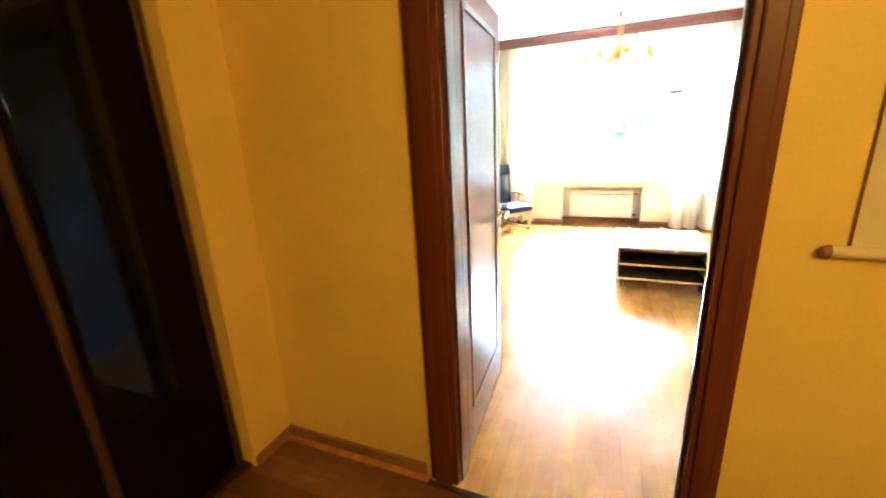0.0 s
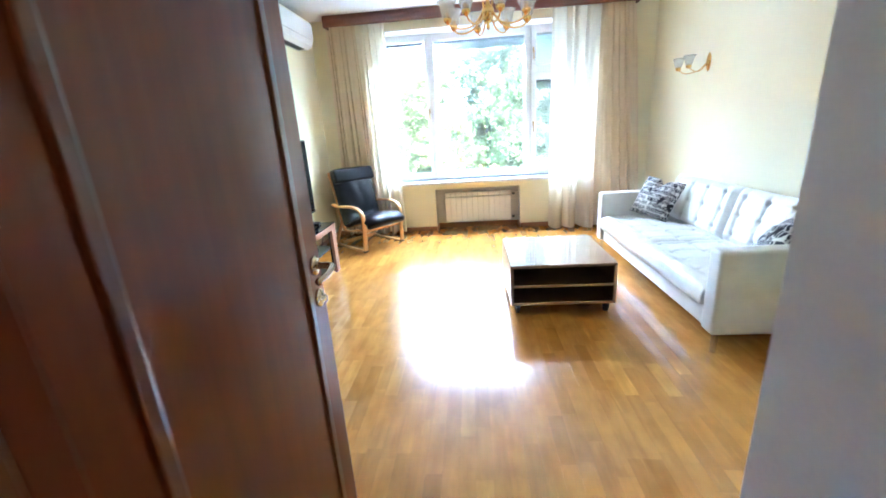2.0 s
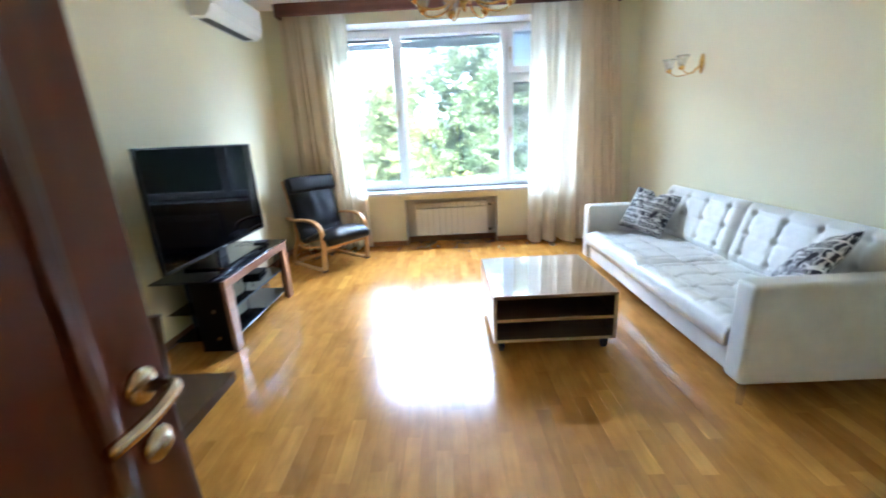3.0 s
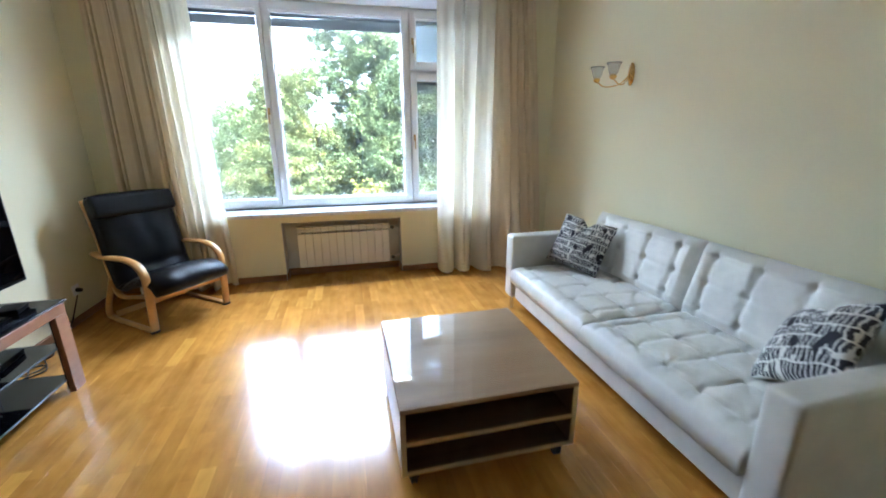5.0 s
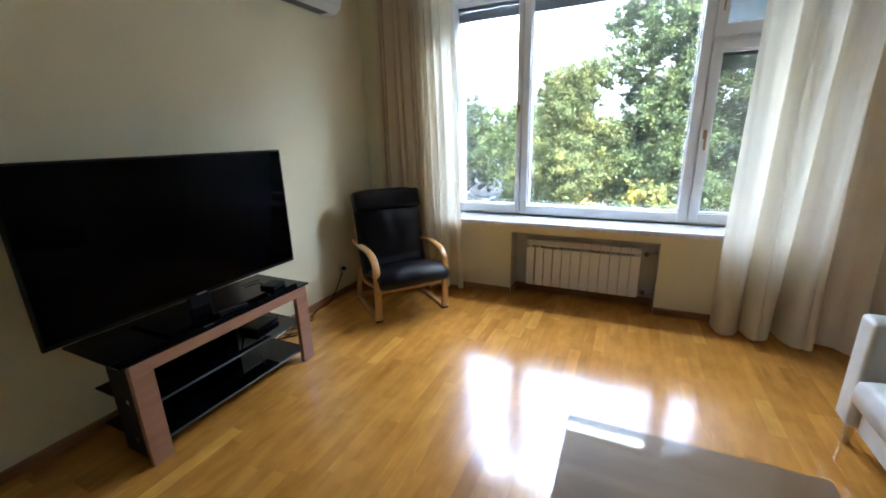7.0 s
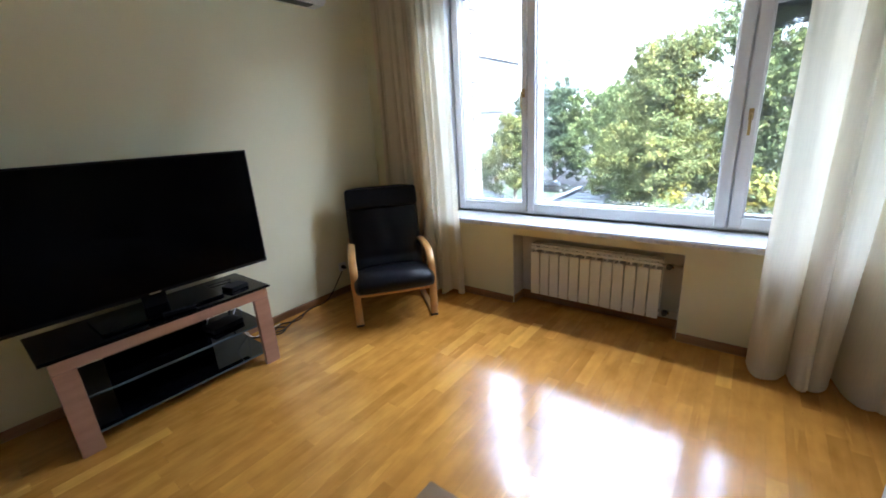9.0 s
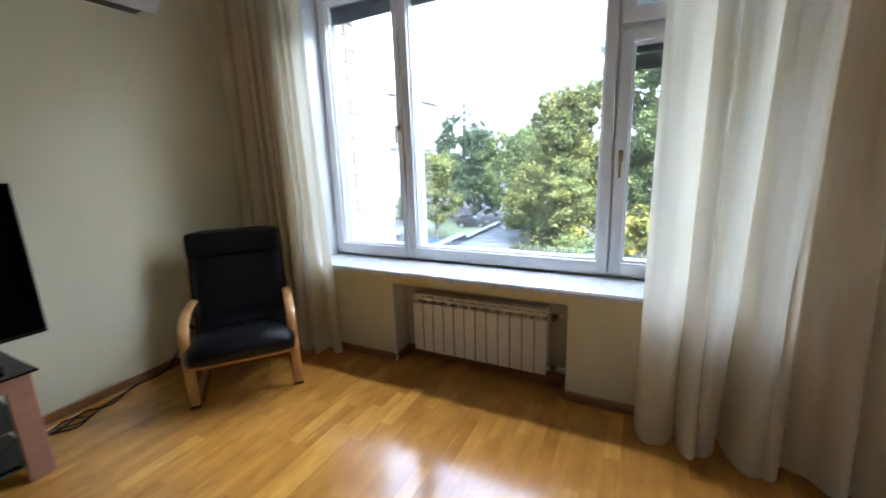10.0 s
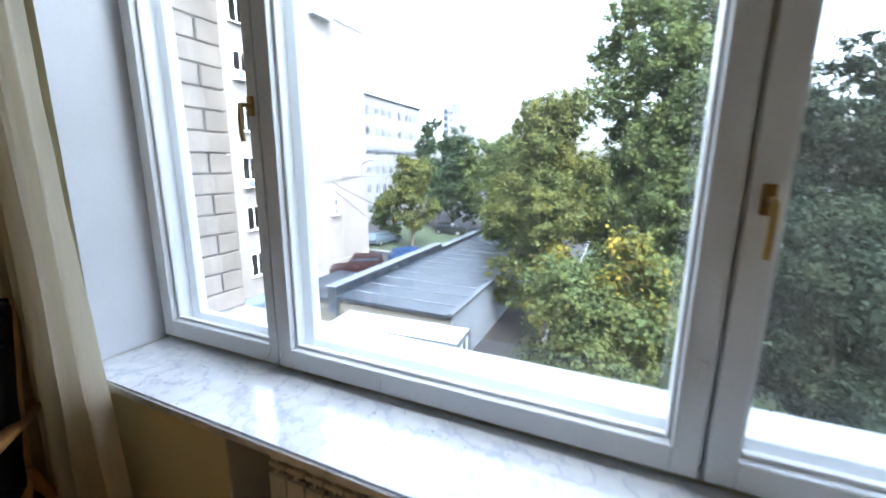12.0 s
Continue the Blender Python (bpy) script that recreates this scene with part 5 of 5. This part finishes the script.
far = thing("apartment_building", (-37.0, 60.0, GZ), 0, "pale grey five-storey block with rows of small windows", "building")
part("wall", block(-12, 0, 0, 19.5, 0, 20.0), GREYWALL, far)
part("band", block(-12.2, 0.2, -0.2, 19.7, 11.4, 11.75), PALEMETAL, far)
part("roof", block(-12.2, 0.25, -0.25, 19.75, 20.0, 20.18), ROOFDARK, far)
for fl in range(6):
    for k, yy in enumerate((1.6, 4.2, 6.2, 8.4, 11.6, 14.2, 16.0, 17.9)):
        zz = 2.2 + 3.1 * fl
        wdw = part("window", blocks((0.0, 0.06, yy - 0.50, yy + 0.50, zz - 0.78, zz - 0.68), (0.0, 0.05, yy - 0.06, yy + 0.02, zz - 0.68, zz + 0.70)), FLASHING, far, "narrow white framed window")
        part("pane", blocks((-0.02, 0.03, yy - 0.42, yy + 0.42, zz - 0.68, zz + 0.70)), HOUSEPANE, wdw, "blue-grey pane")

tower = thing("tower_block", (-66.0, 172.0, GZ), 0, "tall pale tower block on the skyline", "building")
part("wall", block(-7, 6, 0, 12, 0, 35), TOWERWALL, tower)
part("roof", block(-7.2, 6.2, -0.2, 12.2, 35, 35.8), GREYWALL, tower)
for fl in range(10):
    for k in range(3):
        house_window(tower, -3.6 + k * 3.6, 0.0, 6 + 2.9 * fl, 1.8, 1.6, "y", False)
    part("balcony", block(-6.9, -5.0, -0.9, 0.0, 4.6 + 2.9 * fl, 5.7 + 2.9 * fl), CLADDING, tower, "blue-grey balcony")
    part("balcony_glazing", block(-6.8, -5.1, -0.8, 0.0, 5.7 + 2.9 * fl, 7.4 + 2.9 * fl), HOUSEPANE, tower, "dark balcony glazing")

mast = thing("chimney", (-58.0, 150.0, GZ), 0, "thin banded chimney on the skyline", "chimney")
for k in range(8):
    part("band", tube(bmesh.new(), [(0, 0, k * 4.6), (0, 0, k * 4.6 + 4.6)], [1.25 - 0.05 * k, 1.2 - 0.05 * k], 14), (BLIND, TOWERWALL)[k % 2], mast)

# low garage with a seamed roof
gr = thing("garage_building", (-11.4, 21.4, GZ), 0, "low garage with wet grey seamed roof and dark parapet", "garage")
part("wall", block(0, 6.0, 0, 20, 0, 2.72), GARAGEWALL, gr)
part("roof", block(-0.1, 6.1, -0.15, 20, 2.72, 2.86), ROOFGREY, gr)
for k in range(13):
    part("seam", block(0.3, 6.05, 1.0 + k * 1.45, 1.10 + k * 1.45, 2.86, 2.89), PALEMETAL, gr, "pale standing seam")
part("parapet", block(-0.35, 0.12, -0.2, 12.0, 2.0, 3.32), ROOFDARK, gr, "dark bitumen parapet")
part("parapet_cap", block(-0.42, 0.18, -0.28, 12.06, 3.32, 3.38), PALEMETAL, gr, "pale metal capping")
part("parapet", block(-0.1, 0.3, 12.1, 20, 2.0, 3.1), ROOFDARK, gr, "dark bitumen parapet")
part("parapet_cap", block(-0.17, 0.36, 12.1, 20, 3.1, 3.16), PALEMETAL, gr, "pale metal capping")
part("edge_strip", block(5.95, 6.2, -0.2, 20, 2.87, 2.97), PALEMETAL, gr, "pale metal roof edge")
part("side_cladding", block(6.0, 6.05, 0.0, 20, 0.0, 2.70), CLADDING, gr, "pale blue-grey sheet-metal side")
annex = thing("shed", (-15.6, 22.5, GZ), 0, "small yellow-grey rendered shed beside the garage", "shed")
part("wall", block(0, 3.2, 0, 4.5, 0, 2.1), GARAGEWALL, annex)
part("roof", block(-0.2, 3.4, -0.2, 4.7, 2.1, 2.25), ROOFDARK, annex)
part("door", block(1.2, 2.1, -0.05, 0.0, 0, 1.9), DARKPANE, annex)

trk = thing("box_truck", (-9.25, 18.30, GZ), 3.6, "white box truck parked before the garage", "truck")
part("cargo_body", block(0, 5.3, -0.05, 1.42, 0.75, 3.0, 0.04), FLASHING, trk)
part("roof_rim", blocks((0, 5.3, -0.08, -0.05, 2.86, 3.02), (0, 5.3, 1.42, 1.45, 2.86, 3.02), (5.3, 5.34, -0.08, 1.45, 2.86, 3.02)), PALEMETAL, trk, "grey roof rim")
part("rear_frame", blocks((5.3, 5.38, -0.05, 0.10, 0.75, 2.85), (5.3, 5.38, 0.64, 0.74, 0.75, 2.85), (5.3, 5.38, 1.27, 1.42, 0.75, 2.85)), PALEMETAL, trk)
part("cab", block(-1.7, -0.1, 0.0, 1.4, 0.5, 2.3, 0.15, 3), FLASHING, trk)
part("windscreen", block(-1.73, -1.69, 0.2, 1.2, 1.45, 2.1), DARKPANE, trk)
for x in (-1.0, 4.2):
    for y in (0.0, 1.16):
        part("wheel", tube(bmesh.new(), [(x, y, 0.42), (x, y + 0.24, 0.42)], 0.42, 18), RUBBER, trk)
part("chassis", block(-1.6, 5.2, 0.35, 1.05, 0.42, 0.75), BLACK, trk)


def car(name, at, turn, paint, label, length=4.3, width=1.75, height=1.5):
    c = thing(name, at, turn, label, "car", "parked cars in the yard")
    L, W, H = length, width, height

    def hull(profile, w0, w1):
        bm = bmesh.new()
        a = [bm.verts.new((x, -w0 / 2 if z < 0.9 else -w1 / 2, z)) for x, z in profile]
        b = [bm.verts.new((x, w0 / 2 if z < 0.9 else w1 / 2, z)) for x, z in profile]
        bm.faces.new(a[::-1]), bm.faces.new(b)
        for i in range(len(profile)):
            j = (i + 1) % len(profile)
            bm.faces.new((a[i], a[j], b[j], b[i]))
        bmesh.ops.bevel(bm, geom=list(bm.edges), offset=0.05, segments=2, affect="EDGES")
        return bm
    part("body", hull([(-L / 2, 0.3), (L / 2, 0.3), (L / 2, 0.72), (L / 2 - 0.15, 0.86), (L * 0.22, 0.89), (-L / 2 + 0.1, 0.89), (-L / 2, 0.75)], W, W), paint, c)
    part("cabin", hull([(-L / 2 + 0.12, 0.85), (L * 0.24, 0.85), (L * 0.08, H - 0.02), (-L * 0.02, H), (-L / 2 + 0.45, H - 0.02)], W - 0.1, W - 0.42), paint, c)
    gl = hull([(-L / 2 + 0.25, 0.93), (L * 0.20, 0.93), (L * 0.075, H - 0.12), (-L / 2 + 0.50, H - 0.12)], W - 0.16, W - 0.30)
    part("side_glass", gl, DARKPANE, c, "dark car windows")
    ws = block(-0.012, 0.012, -W / 2 + 0.22, W / 2 - 0.22, 0.0, (H - 0.95) * 1.1)
    ws.transform(pose(L * 0.225, 0, 0.90, 0, -38, 0))
    part("windscreen", ws, DARKPANE, c)
    for x in (-L * 0.31, L * 0.31):
        for s in (-1, 1):
            w = part("wheel", tube(bmesh.new(), [(x, s * (W / 2 - 0.19), 0.32), (x, s * (W / 2 + 0.01), 0.32)], 0.32, 18), RUBBER, c)
            part("rim", tube(bmesh.new(), [(x, s * (W / 2 + 0.008), 0.32), (x, s * (W / 2 + 0.02), 0.32)], 0.19, 14), ALU, w)
    for s in (-1, 1):
        part("headlight", block(L / 2 - 0.10, L / 2 + 0.01, s * W * 0.36 - 0.18, s * W * 0.36 + 0.18, 0.62, 0.76, 0.02), PLASTIC, c)
        part("tail_light", block(-L / 2 - 0.01, -L / 2 + 0.08, s * W * 0.4 - 0.10, s * W * 0.4 + 0.10, 0.62, 0.82, 0.02), LAMPGLASS, c)
    return c


car("parked_car", (-18.9, 33.4, GZ), 212, CARRED, "maroon off-road car parked by the garage", 4.6, 1.85, 1.75)
car("parked_car", (-16.9, 39.2, GZ), 50, CARBLUE, "blue saloon car parked on the courtyard")
car("parked_car", (-24.5, 46.2, GZ), 75, CARGREY, "silver car parked under the trees")
car("parked_car", (-20.2, 56.0, GZ), 8, CARDARK, "black car parked under the trees")
car("parked_car", (-17.6, 22.8, GZ), 80, CARGREY, "silver car parked beside the pink house")
sgn = thing("road_sign", (-25.0, 49.5, GZ), 0, "round red and white road sign on a post", "road sign")
part("post", tube(bmesh.new(), [(0, 0, 0), (0, 0, 2.6)], 0.035, 8), GREYWALL, sgn)
part("disc", tube(bmesh.new(), [(0, -0.02, 2.4), (0, 0.0, 2.4)], 0.38, 20), LAMPGLASS, sgn)
part("board", block(-0.3, 0.3, -0.02, 0.0, 1.5, 1.95), FLASHING, sgn)


# ---- trees ----
def crown_mesh(name, blobs, count, size, mat, seed, clump=0.42):
    """Thousands of small folded leaves in flattened sprays over uneven masses, with loose sprigs at the edges."""
    rng = np.random.default_rng(seed)
    count = int(count * 1.45)
    blobs = np.array(blobs, float)                       # cx cy cz rx ry rz weight
    nclump = max(40, count // 85)
    cb = rng.choice(len(blobs), size=nclump, p=blobs[:, 6] / blobs[:, 6].sum())
    d = rng.normal(size=(nclump, 3)) + np.array([0, 0, 0.35])
    d /= np.linalg.norm(d, axis=1)[:, None]
    cc = blobs[cb, :3] + d * blobs[cb, 3:6] * rng.uniform(0.35, 1.15, nclump)[:, None]
    ci = rng.integers(0, nclump, count)
    wide = (clump * rng.uniform(0.45, 1.2, nclump))[ci][:, None]
    e = rng.normal(size=(count, 3)) + np.array([0, 0, 0.5]) + 0.5 * d[ci]
    e /= np.linalg.norm(e, axis=1)[:, None]
    far_out = np.clip(np.abs(rng.normal(0.0, 0.72, count)), 0.05, 2.1)[:, None]
    c = cc[ci] + e * wide * far_out * np.array([1.05, 1.05, 0.90])
    n = 0.55 * e + 0.35 * d[ci] + 0.60 * rng.normal(size=(count, 3)) + np.array([0, 0, 0.30])
    n /= np.linalg.norm(n, axis=1)[:, None]
    a = np.cross(n, rng.normal(size=(count, 3)))
    a /= np.linalg.norm(a, axis=1)[:, None]
    b = np.cross(n, a)
    s = (size * rng.uniform(0.55, 1.35, count))[:, None]
    v = np.stack([c - a * s, c - b * s * 0.62 + n * s * 0.18, c + a * s - n * s * 0.15, c + b * s * 0.62 + n * s * 0.18], 1).reshape(-1, 3)
    me = bpy.data.meshes.new(name)
    me.vertices.add(count * 4)
    me.vertices.foreach_set("co", v.astype(np.float32).ravel())
    me.loops.add(count * 4)
    me.loops.foreach_set("vertex_index", np.arange(count * 4, dtype=np.int32))
    me.polygons.add(count)
    me.polygons.foreach_set("loop_start", np.arange(0, count * 4, 4, dtype=np.int32))
    me.update(calc_edges=True)
    me.materials.append(mat)
    return me


def tree(at, height, blobs, count, size, mat, seed, label, lean=(0, 0), girth=0.22):
    rnd = random.Random(seed)
    t = thing("tree", at, 0, label, "tree", "trees in the yard")
    top = height * 0.86
    trunk = [(lean[0] * k / 5 + rnd.uniform(-0.12, 0.12), lean[1] * k / 5 + rnd.uniform(-0.12, 0.12), top * k / 5) for k in range(6)]
    bm = tube(bmesh.new(), smooth_path(trunk, 4), [girth * (1 - 0.85 * k / 20) for k in range(21)], 9)
    tr = part("trunk", bm, BARK, t, "grey-brown trunk", True)
    for b in blobs:
        h = max(1.0, min(top * 0.92, b[2] - b[5] * 0.7 - rnd.uniform(0.2, 1.0)))
        k = h / top * 5
        i = min(int(k), 4)
        p0 = Vector(trunk[i]).lerp(Vector(trunk[i + 1]), k - i)
        p2 = Vector((b[0], b[1], b[2]))
        p1 = p0.lerp(p2, 0.5) + Vector((rnd.uniform(-.2, .2), rnd.uniform(-.2, .2), 0.25))
        part("limb", tube(bmesh.new(), smooth_path([p0, p1, p2], 5), [girth * 0.42 * (1 - 0.85 * q / 10) for q in range(11)], 6), BARK, tr, "", True)
    cr = new("crown", crown_mesh("crown", blobs, count, size, mat, seed))
    cr.parent = t
    tagged(cr, "uneven leafy crown", "", "", "stuff")
    return t


def puffs(seed, n, z0, z1, r0, r1, size):
    """Foliage masses round a trunk between two heights, wide at r0 below and r1 above."""
    rnd = random.Random(seed)
    out = []
    for k in range(n):
        f = (k + rnd.uniform(0.1, 0.9)) / n
        r = (r0 + (r1 - r0) * f) * rnd.uniform(0.25, 1.0)
        a = k * 2.4 + rnd.uniform(-0.4, 0.4)
        s = size * rnd.uniform(0.7, 1.25)
        out.append((r * math.cos(a), r * math.sin(a), z0 + (z1 - z0) * f, s, s, s * 0.75, s * s))
    return out


tree((3.0, 29.0, GZ), 17.5, puffs(1, 36, 1.4, 16.8, 4.9, 3.3, 1.85), 200000, 0.080, LEAF_A, 1, "tall green tree with a dense crown", (-0.6, 0), 0.34)
tree((-2.6, 27.0, GZ), 12.0, puffs(2, 19, 0.9, 11.6, 2.9, 0.8, 1.3), 80000, 0.070, LEAF_B, 2, "light green tree turning yellow at the tip", (0, 0), 0.22)
tree((0.6, 19.2, GZ), 6.3, puffs(3, 14, 0.8, 5.9, 2.0, 1.5, 0.90), 36000, 0.080, LEAF_A, 3, "small green maple below the window", (0, 0), 0.14)
tree((1.15, 19.0, GZ), 6.9, puffs(4, 8, 3.6, 6.8, 1.0, 0.5, 0.55), 3600, 0.082, LEAF_Y, 4, "young maple with yellowing leaves", (0, 0), 0.10)
tree((-1.2, 20.4, GZ), 6.6, puffs(14, 4, 4.6, 6.4, 0.5, 0.2, 0.30), 900, 0.066, LEAF_Y, 14, "slim young maple with yellow leaves", (0, 0), 0.07)
tree((8.4, 25.0, GZ), 13.2, puffs(5, 15, 1.6, 12.6, 3.4, 2.0, 1.7), 80000, 0.078, LEAF_DIMMED, 5, "green tree of the yard, leaves darkened as through the pane", (0, 0), 0.28)
tree((14.5, 24.0, GZ), 16, puffs(6, 16, 2.0, 15.5, 3.6, 2.4, 1.9), 54600, 0.102, LEAF_DIMMED, 6, "tall green tree, leaves darkened as through the pane", (0, 0), 0.3)
tree((6.4, 20.5, GZ), 8.0, puffs(15, 10, 1.5, 7.6, 2.2, 1.5, 1.1), 36000, 0.072, LEAF_DIMMED, 15, "green tree in the yard, leaves darkened as through the pane", (0, 0), 0.18)
tree((-20.0, 45.0, GZ), 10, puffs(7, 13, 2.4, 9.4, 2.7, 1.7, 1.4), 25200, 0.116, LEAF_B, 7, "round yellow-green tree by the cars", (0, 0), 0.2)
tree((-25.2, 47.5, GZ), 6, puffs(8, 7, 1.5, 5.6, 1.6, 1.1, 1.0), 10500, 0.109, LEAF_A, 8, "small green tree by the far block", (0, 0), 0.12)
tree((-21.5, 60.0, GZ), 13.5, puffs(9, 14, 2.0, 13, 4.0, 2.2, 2.1), 29400, 0.150, LEAF_M, 9, "dark green tree behind the cars", (0, 0), 0.3)
tree((-30.5, 70.0, GZ), 17, puffs(10, 9, 9.0, 16.5, 2.2, 1.2, 1.3), 10500, 0.136, LEAF_M, 10, "tall pine on the skyline", (0, 0), 0.2)
tree((-14.5, 58.0, GZ), 12.5, puffs(11, 14, 2.0, 12, 4.0, 2.4, 2.1), 27300, 0.150, LEAF_A, 11, "green tree behind the garage", (0, 0), 0.3)
tree((-8.0, 50.0, GZ), 12.0, puffs(12, 14, 2.0, 11.6, 3.6, 2.2, 1.9), 27300, 0.136, LEAF_B, 12, "light green tree behind the garage", (0, 0), 0.25)
tree((-6.0, 36.0, GZ), 11.5, puffs(13, 14, 0.9, 11, 3.2, 1.8, 1.6), 31500, 0.109, LEAF_A, 13, "green tree beside the garage", (0, 0), 0.24)

rng = np.random.default_rng(77)
woods = [(x + rng.uniform(-3, 3), y, GZ + rng.uniform(4.0, 6.5), 4.5, 4.0, 4.2, 1.0) for y in (72, 95) for x in range(-60, 75, 6)]
tagged(new("woods", crown_mesh("woods", woods, 34000, 0.5, LEAF_M, 78, 1.1)), "distant belt of dark green trees", "trees", "", "stuff")

# overhead cables across the yard
for k, (a, b, sag) in enumerate((((-20.9, 33.0, 0.2), (9.0, 17.0, -1.6), 1.3), ((-20.9, 33.2, -0.4), (-11.0, 30.0, -4.0), 0.4))):
    a, b = Vector(a), Vector(b)
    pts = [a.lerp(b, t / 16) - Vector((0, 0, sag * 4 * (t / 16) * (1 - t / 16))) for t in range(17)]
    tagged(new("overhead_cable", mesh_of("overhead_cable", tube(bmesh.new(), pts, 0.018, 6), BLACK, True)), "thin black overhead cable across the yard", "cable")


# ---- parquet strips, hall planks and facade bricks, piece by piece ----
def lay_strips(floor_ob, name, x0, x1, y0, y1, w, lengths, mat, near, seed, along_y=True, holes=()):
    """Strips laid in staggered rows; those inside the near stretch are parts, the rest one joined part."""
    rnd = random.Random(seed)
    shared, verts, faces = {}, [], []
    gap, t, c = 0.0001, 0.012, 0.00015

    def box(l, ww):
        a, b = l / 2 - gap, ww / 2 - gap
        lo = [(-a, -b, -t), (a, -b, -t), (a, b, -t), (-a, b, -t)]
        mi = [(-a, -b, -c), (a, -b, -c), (a, b, -c), (-a, b, -c)]
        hi = [(-a + c, -b + c, 0), (a - c, -b + c, 0), (a - c, b - c, 0), (-a + c, b - c, 0)]
        f = [(8, 9, 10, 11)] + [(i, (i + 1) % 4, 4 + (i + 1) % 4, 4 + i) for i in range(4)] + [(4 + i, 4 + (i + 1) % 4, 8 + (i + 1) % 4, 8 + i) for i in range(4)]
        return lo + mi + hi, f
    u0, u1, v0, v1 = (y0, y1, x0, x1) if along_y else (x0, x1, y0, y1)
    rows = int(math.ceil((v1 - v0) / w))
    for r in range(rows):
        va, vb = v0 + r * w, min(v0 + (r + 1) * w, v1)
        u = u0 - rnd.uniform(0.0, lengths[-1])
        while u < u1:
            l = rnd.choice(lengths)
            ua, ub = max(u, u0), min(u + l, u1)
            u += l
            if ub - ua < 0.03:
                continue
            cu, cv = (ua + ub) / 2, (va + vb) / 2
            key = (round(ub - ua, 4), round(vb - va, 4))
            cx, cy = (cv, cu) if along_y else (cu, cv)
            inside = near[0] < cx < near[1] and near[2] < cy < near[3]
            if inside:
                if key not in shared:
                    vs, fs = box(*key)
                    me = bpy.data.meshes.new(name)
                    me.from_pydata(vs, [], fs)
                    me.materials.append(mat)
                    shared[key] = me
                ob = new(name, shared[key])
                ob.parent = floor_ob
                ob.matrix_basis = pose(cx, cy, 0, 0, 0, 90 if along_y else 0)
            else:
                vs, fs = box(*key)
                k = len(verts)
                verts += [((cx - p[1], cy + p[0], p[2]) if along_y else (cx + p[0], cy + p[1], p[2])) for p in vs]
                faces += [tuple(i + k for i in q) for q in fs]
    me = bpy.data.meshes.new(name + "_rest")
    me.from_pydata(verts, [], faces)
    me.materials.append(mat)
    ob = tagged(new(name + "_rest", me), "", "", "", "stuff")
    ob.parent = floor_ob


OBS = bpy.data.objects
lay_strips(OBS["floor"], "parquet_strip", XL, XR, YH - 0.06, YW + 0.165, 0.0712, (0.30, 0.38, 0.46, 0.55), PARQUET, (-1.15, 1.40, 3.05, 6.6), 31)
lay_strips(OBS["hall_floor"], "floor_plank", -1.95, HX1, HY0, YH - 0.061, 0.12, (0.9, 1.2), HALLFLOOR, (-1.3, -0.3, 1.2, 2.1), 32, False)
structure("threshold", block(DX0, FX1, YH - 0.075, YH - 0.045, 0.0, 0.006, 0.002), BRONZE, "thin brown door threshold strip", "threshold")

# bricks of the outer reveal and of the facade beside it
brick_shared = {}


def brick(x, y, z, lx, ly, lz=0.092):
    key = (round(lx, 3), round(ly, 3))
    if key not in brick_shared:
        brick_shared[key] = mesh_of("brick", block(-lx / 2, lx / 2, -ly / 2, ly / 2, -lz / 2, lz / 2, 0.004), BRICK)
    ob = new("brick", brick_shared[key])
    ob.parent = fac
    ob.location = (x, y, z)


for r in range(22):
    z = 0.62 + r * 0.1 + 0.05
    if r % 2:
        brick(WX0 - 0.057, FB + 0.127, z, 0.12, 0.25)
    else:
        brick(WX0 - 0.057, FB + 0.061, z, 0.12, 0.118)
        brick(WX0 - 0.057, FB + 0.192, z, 0.12, 0.118)
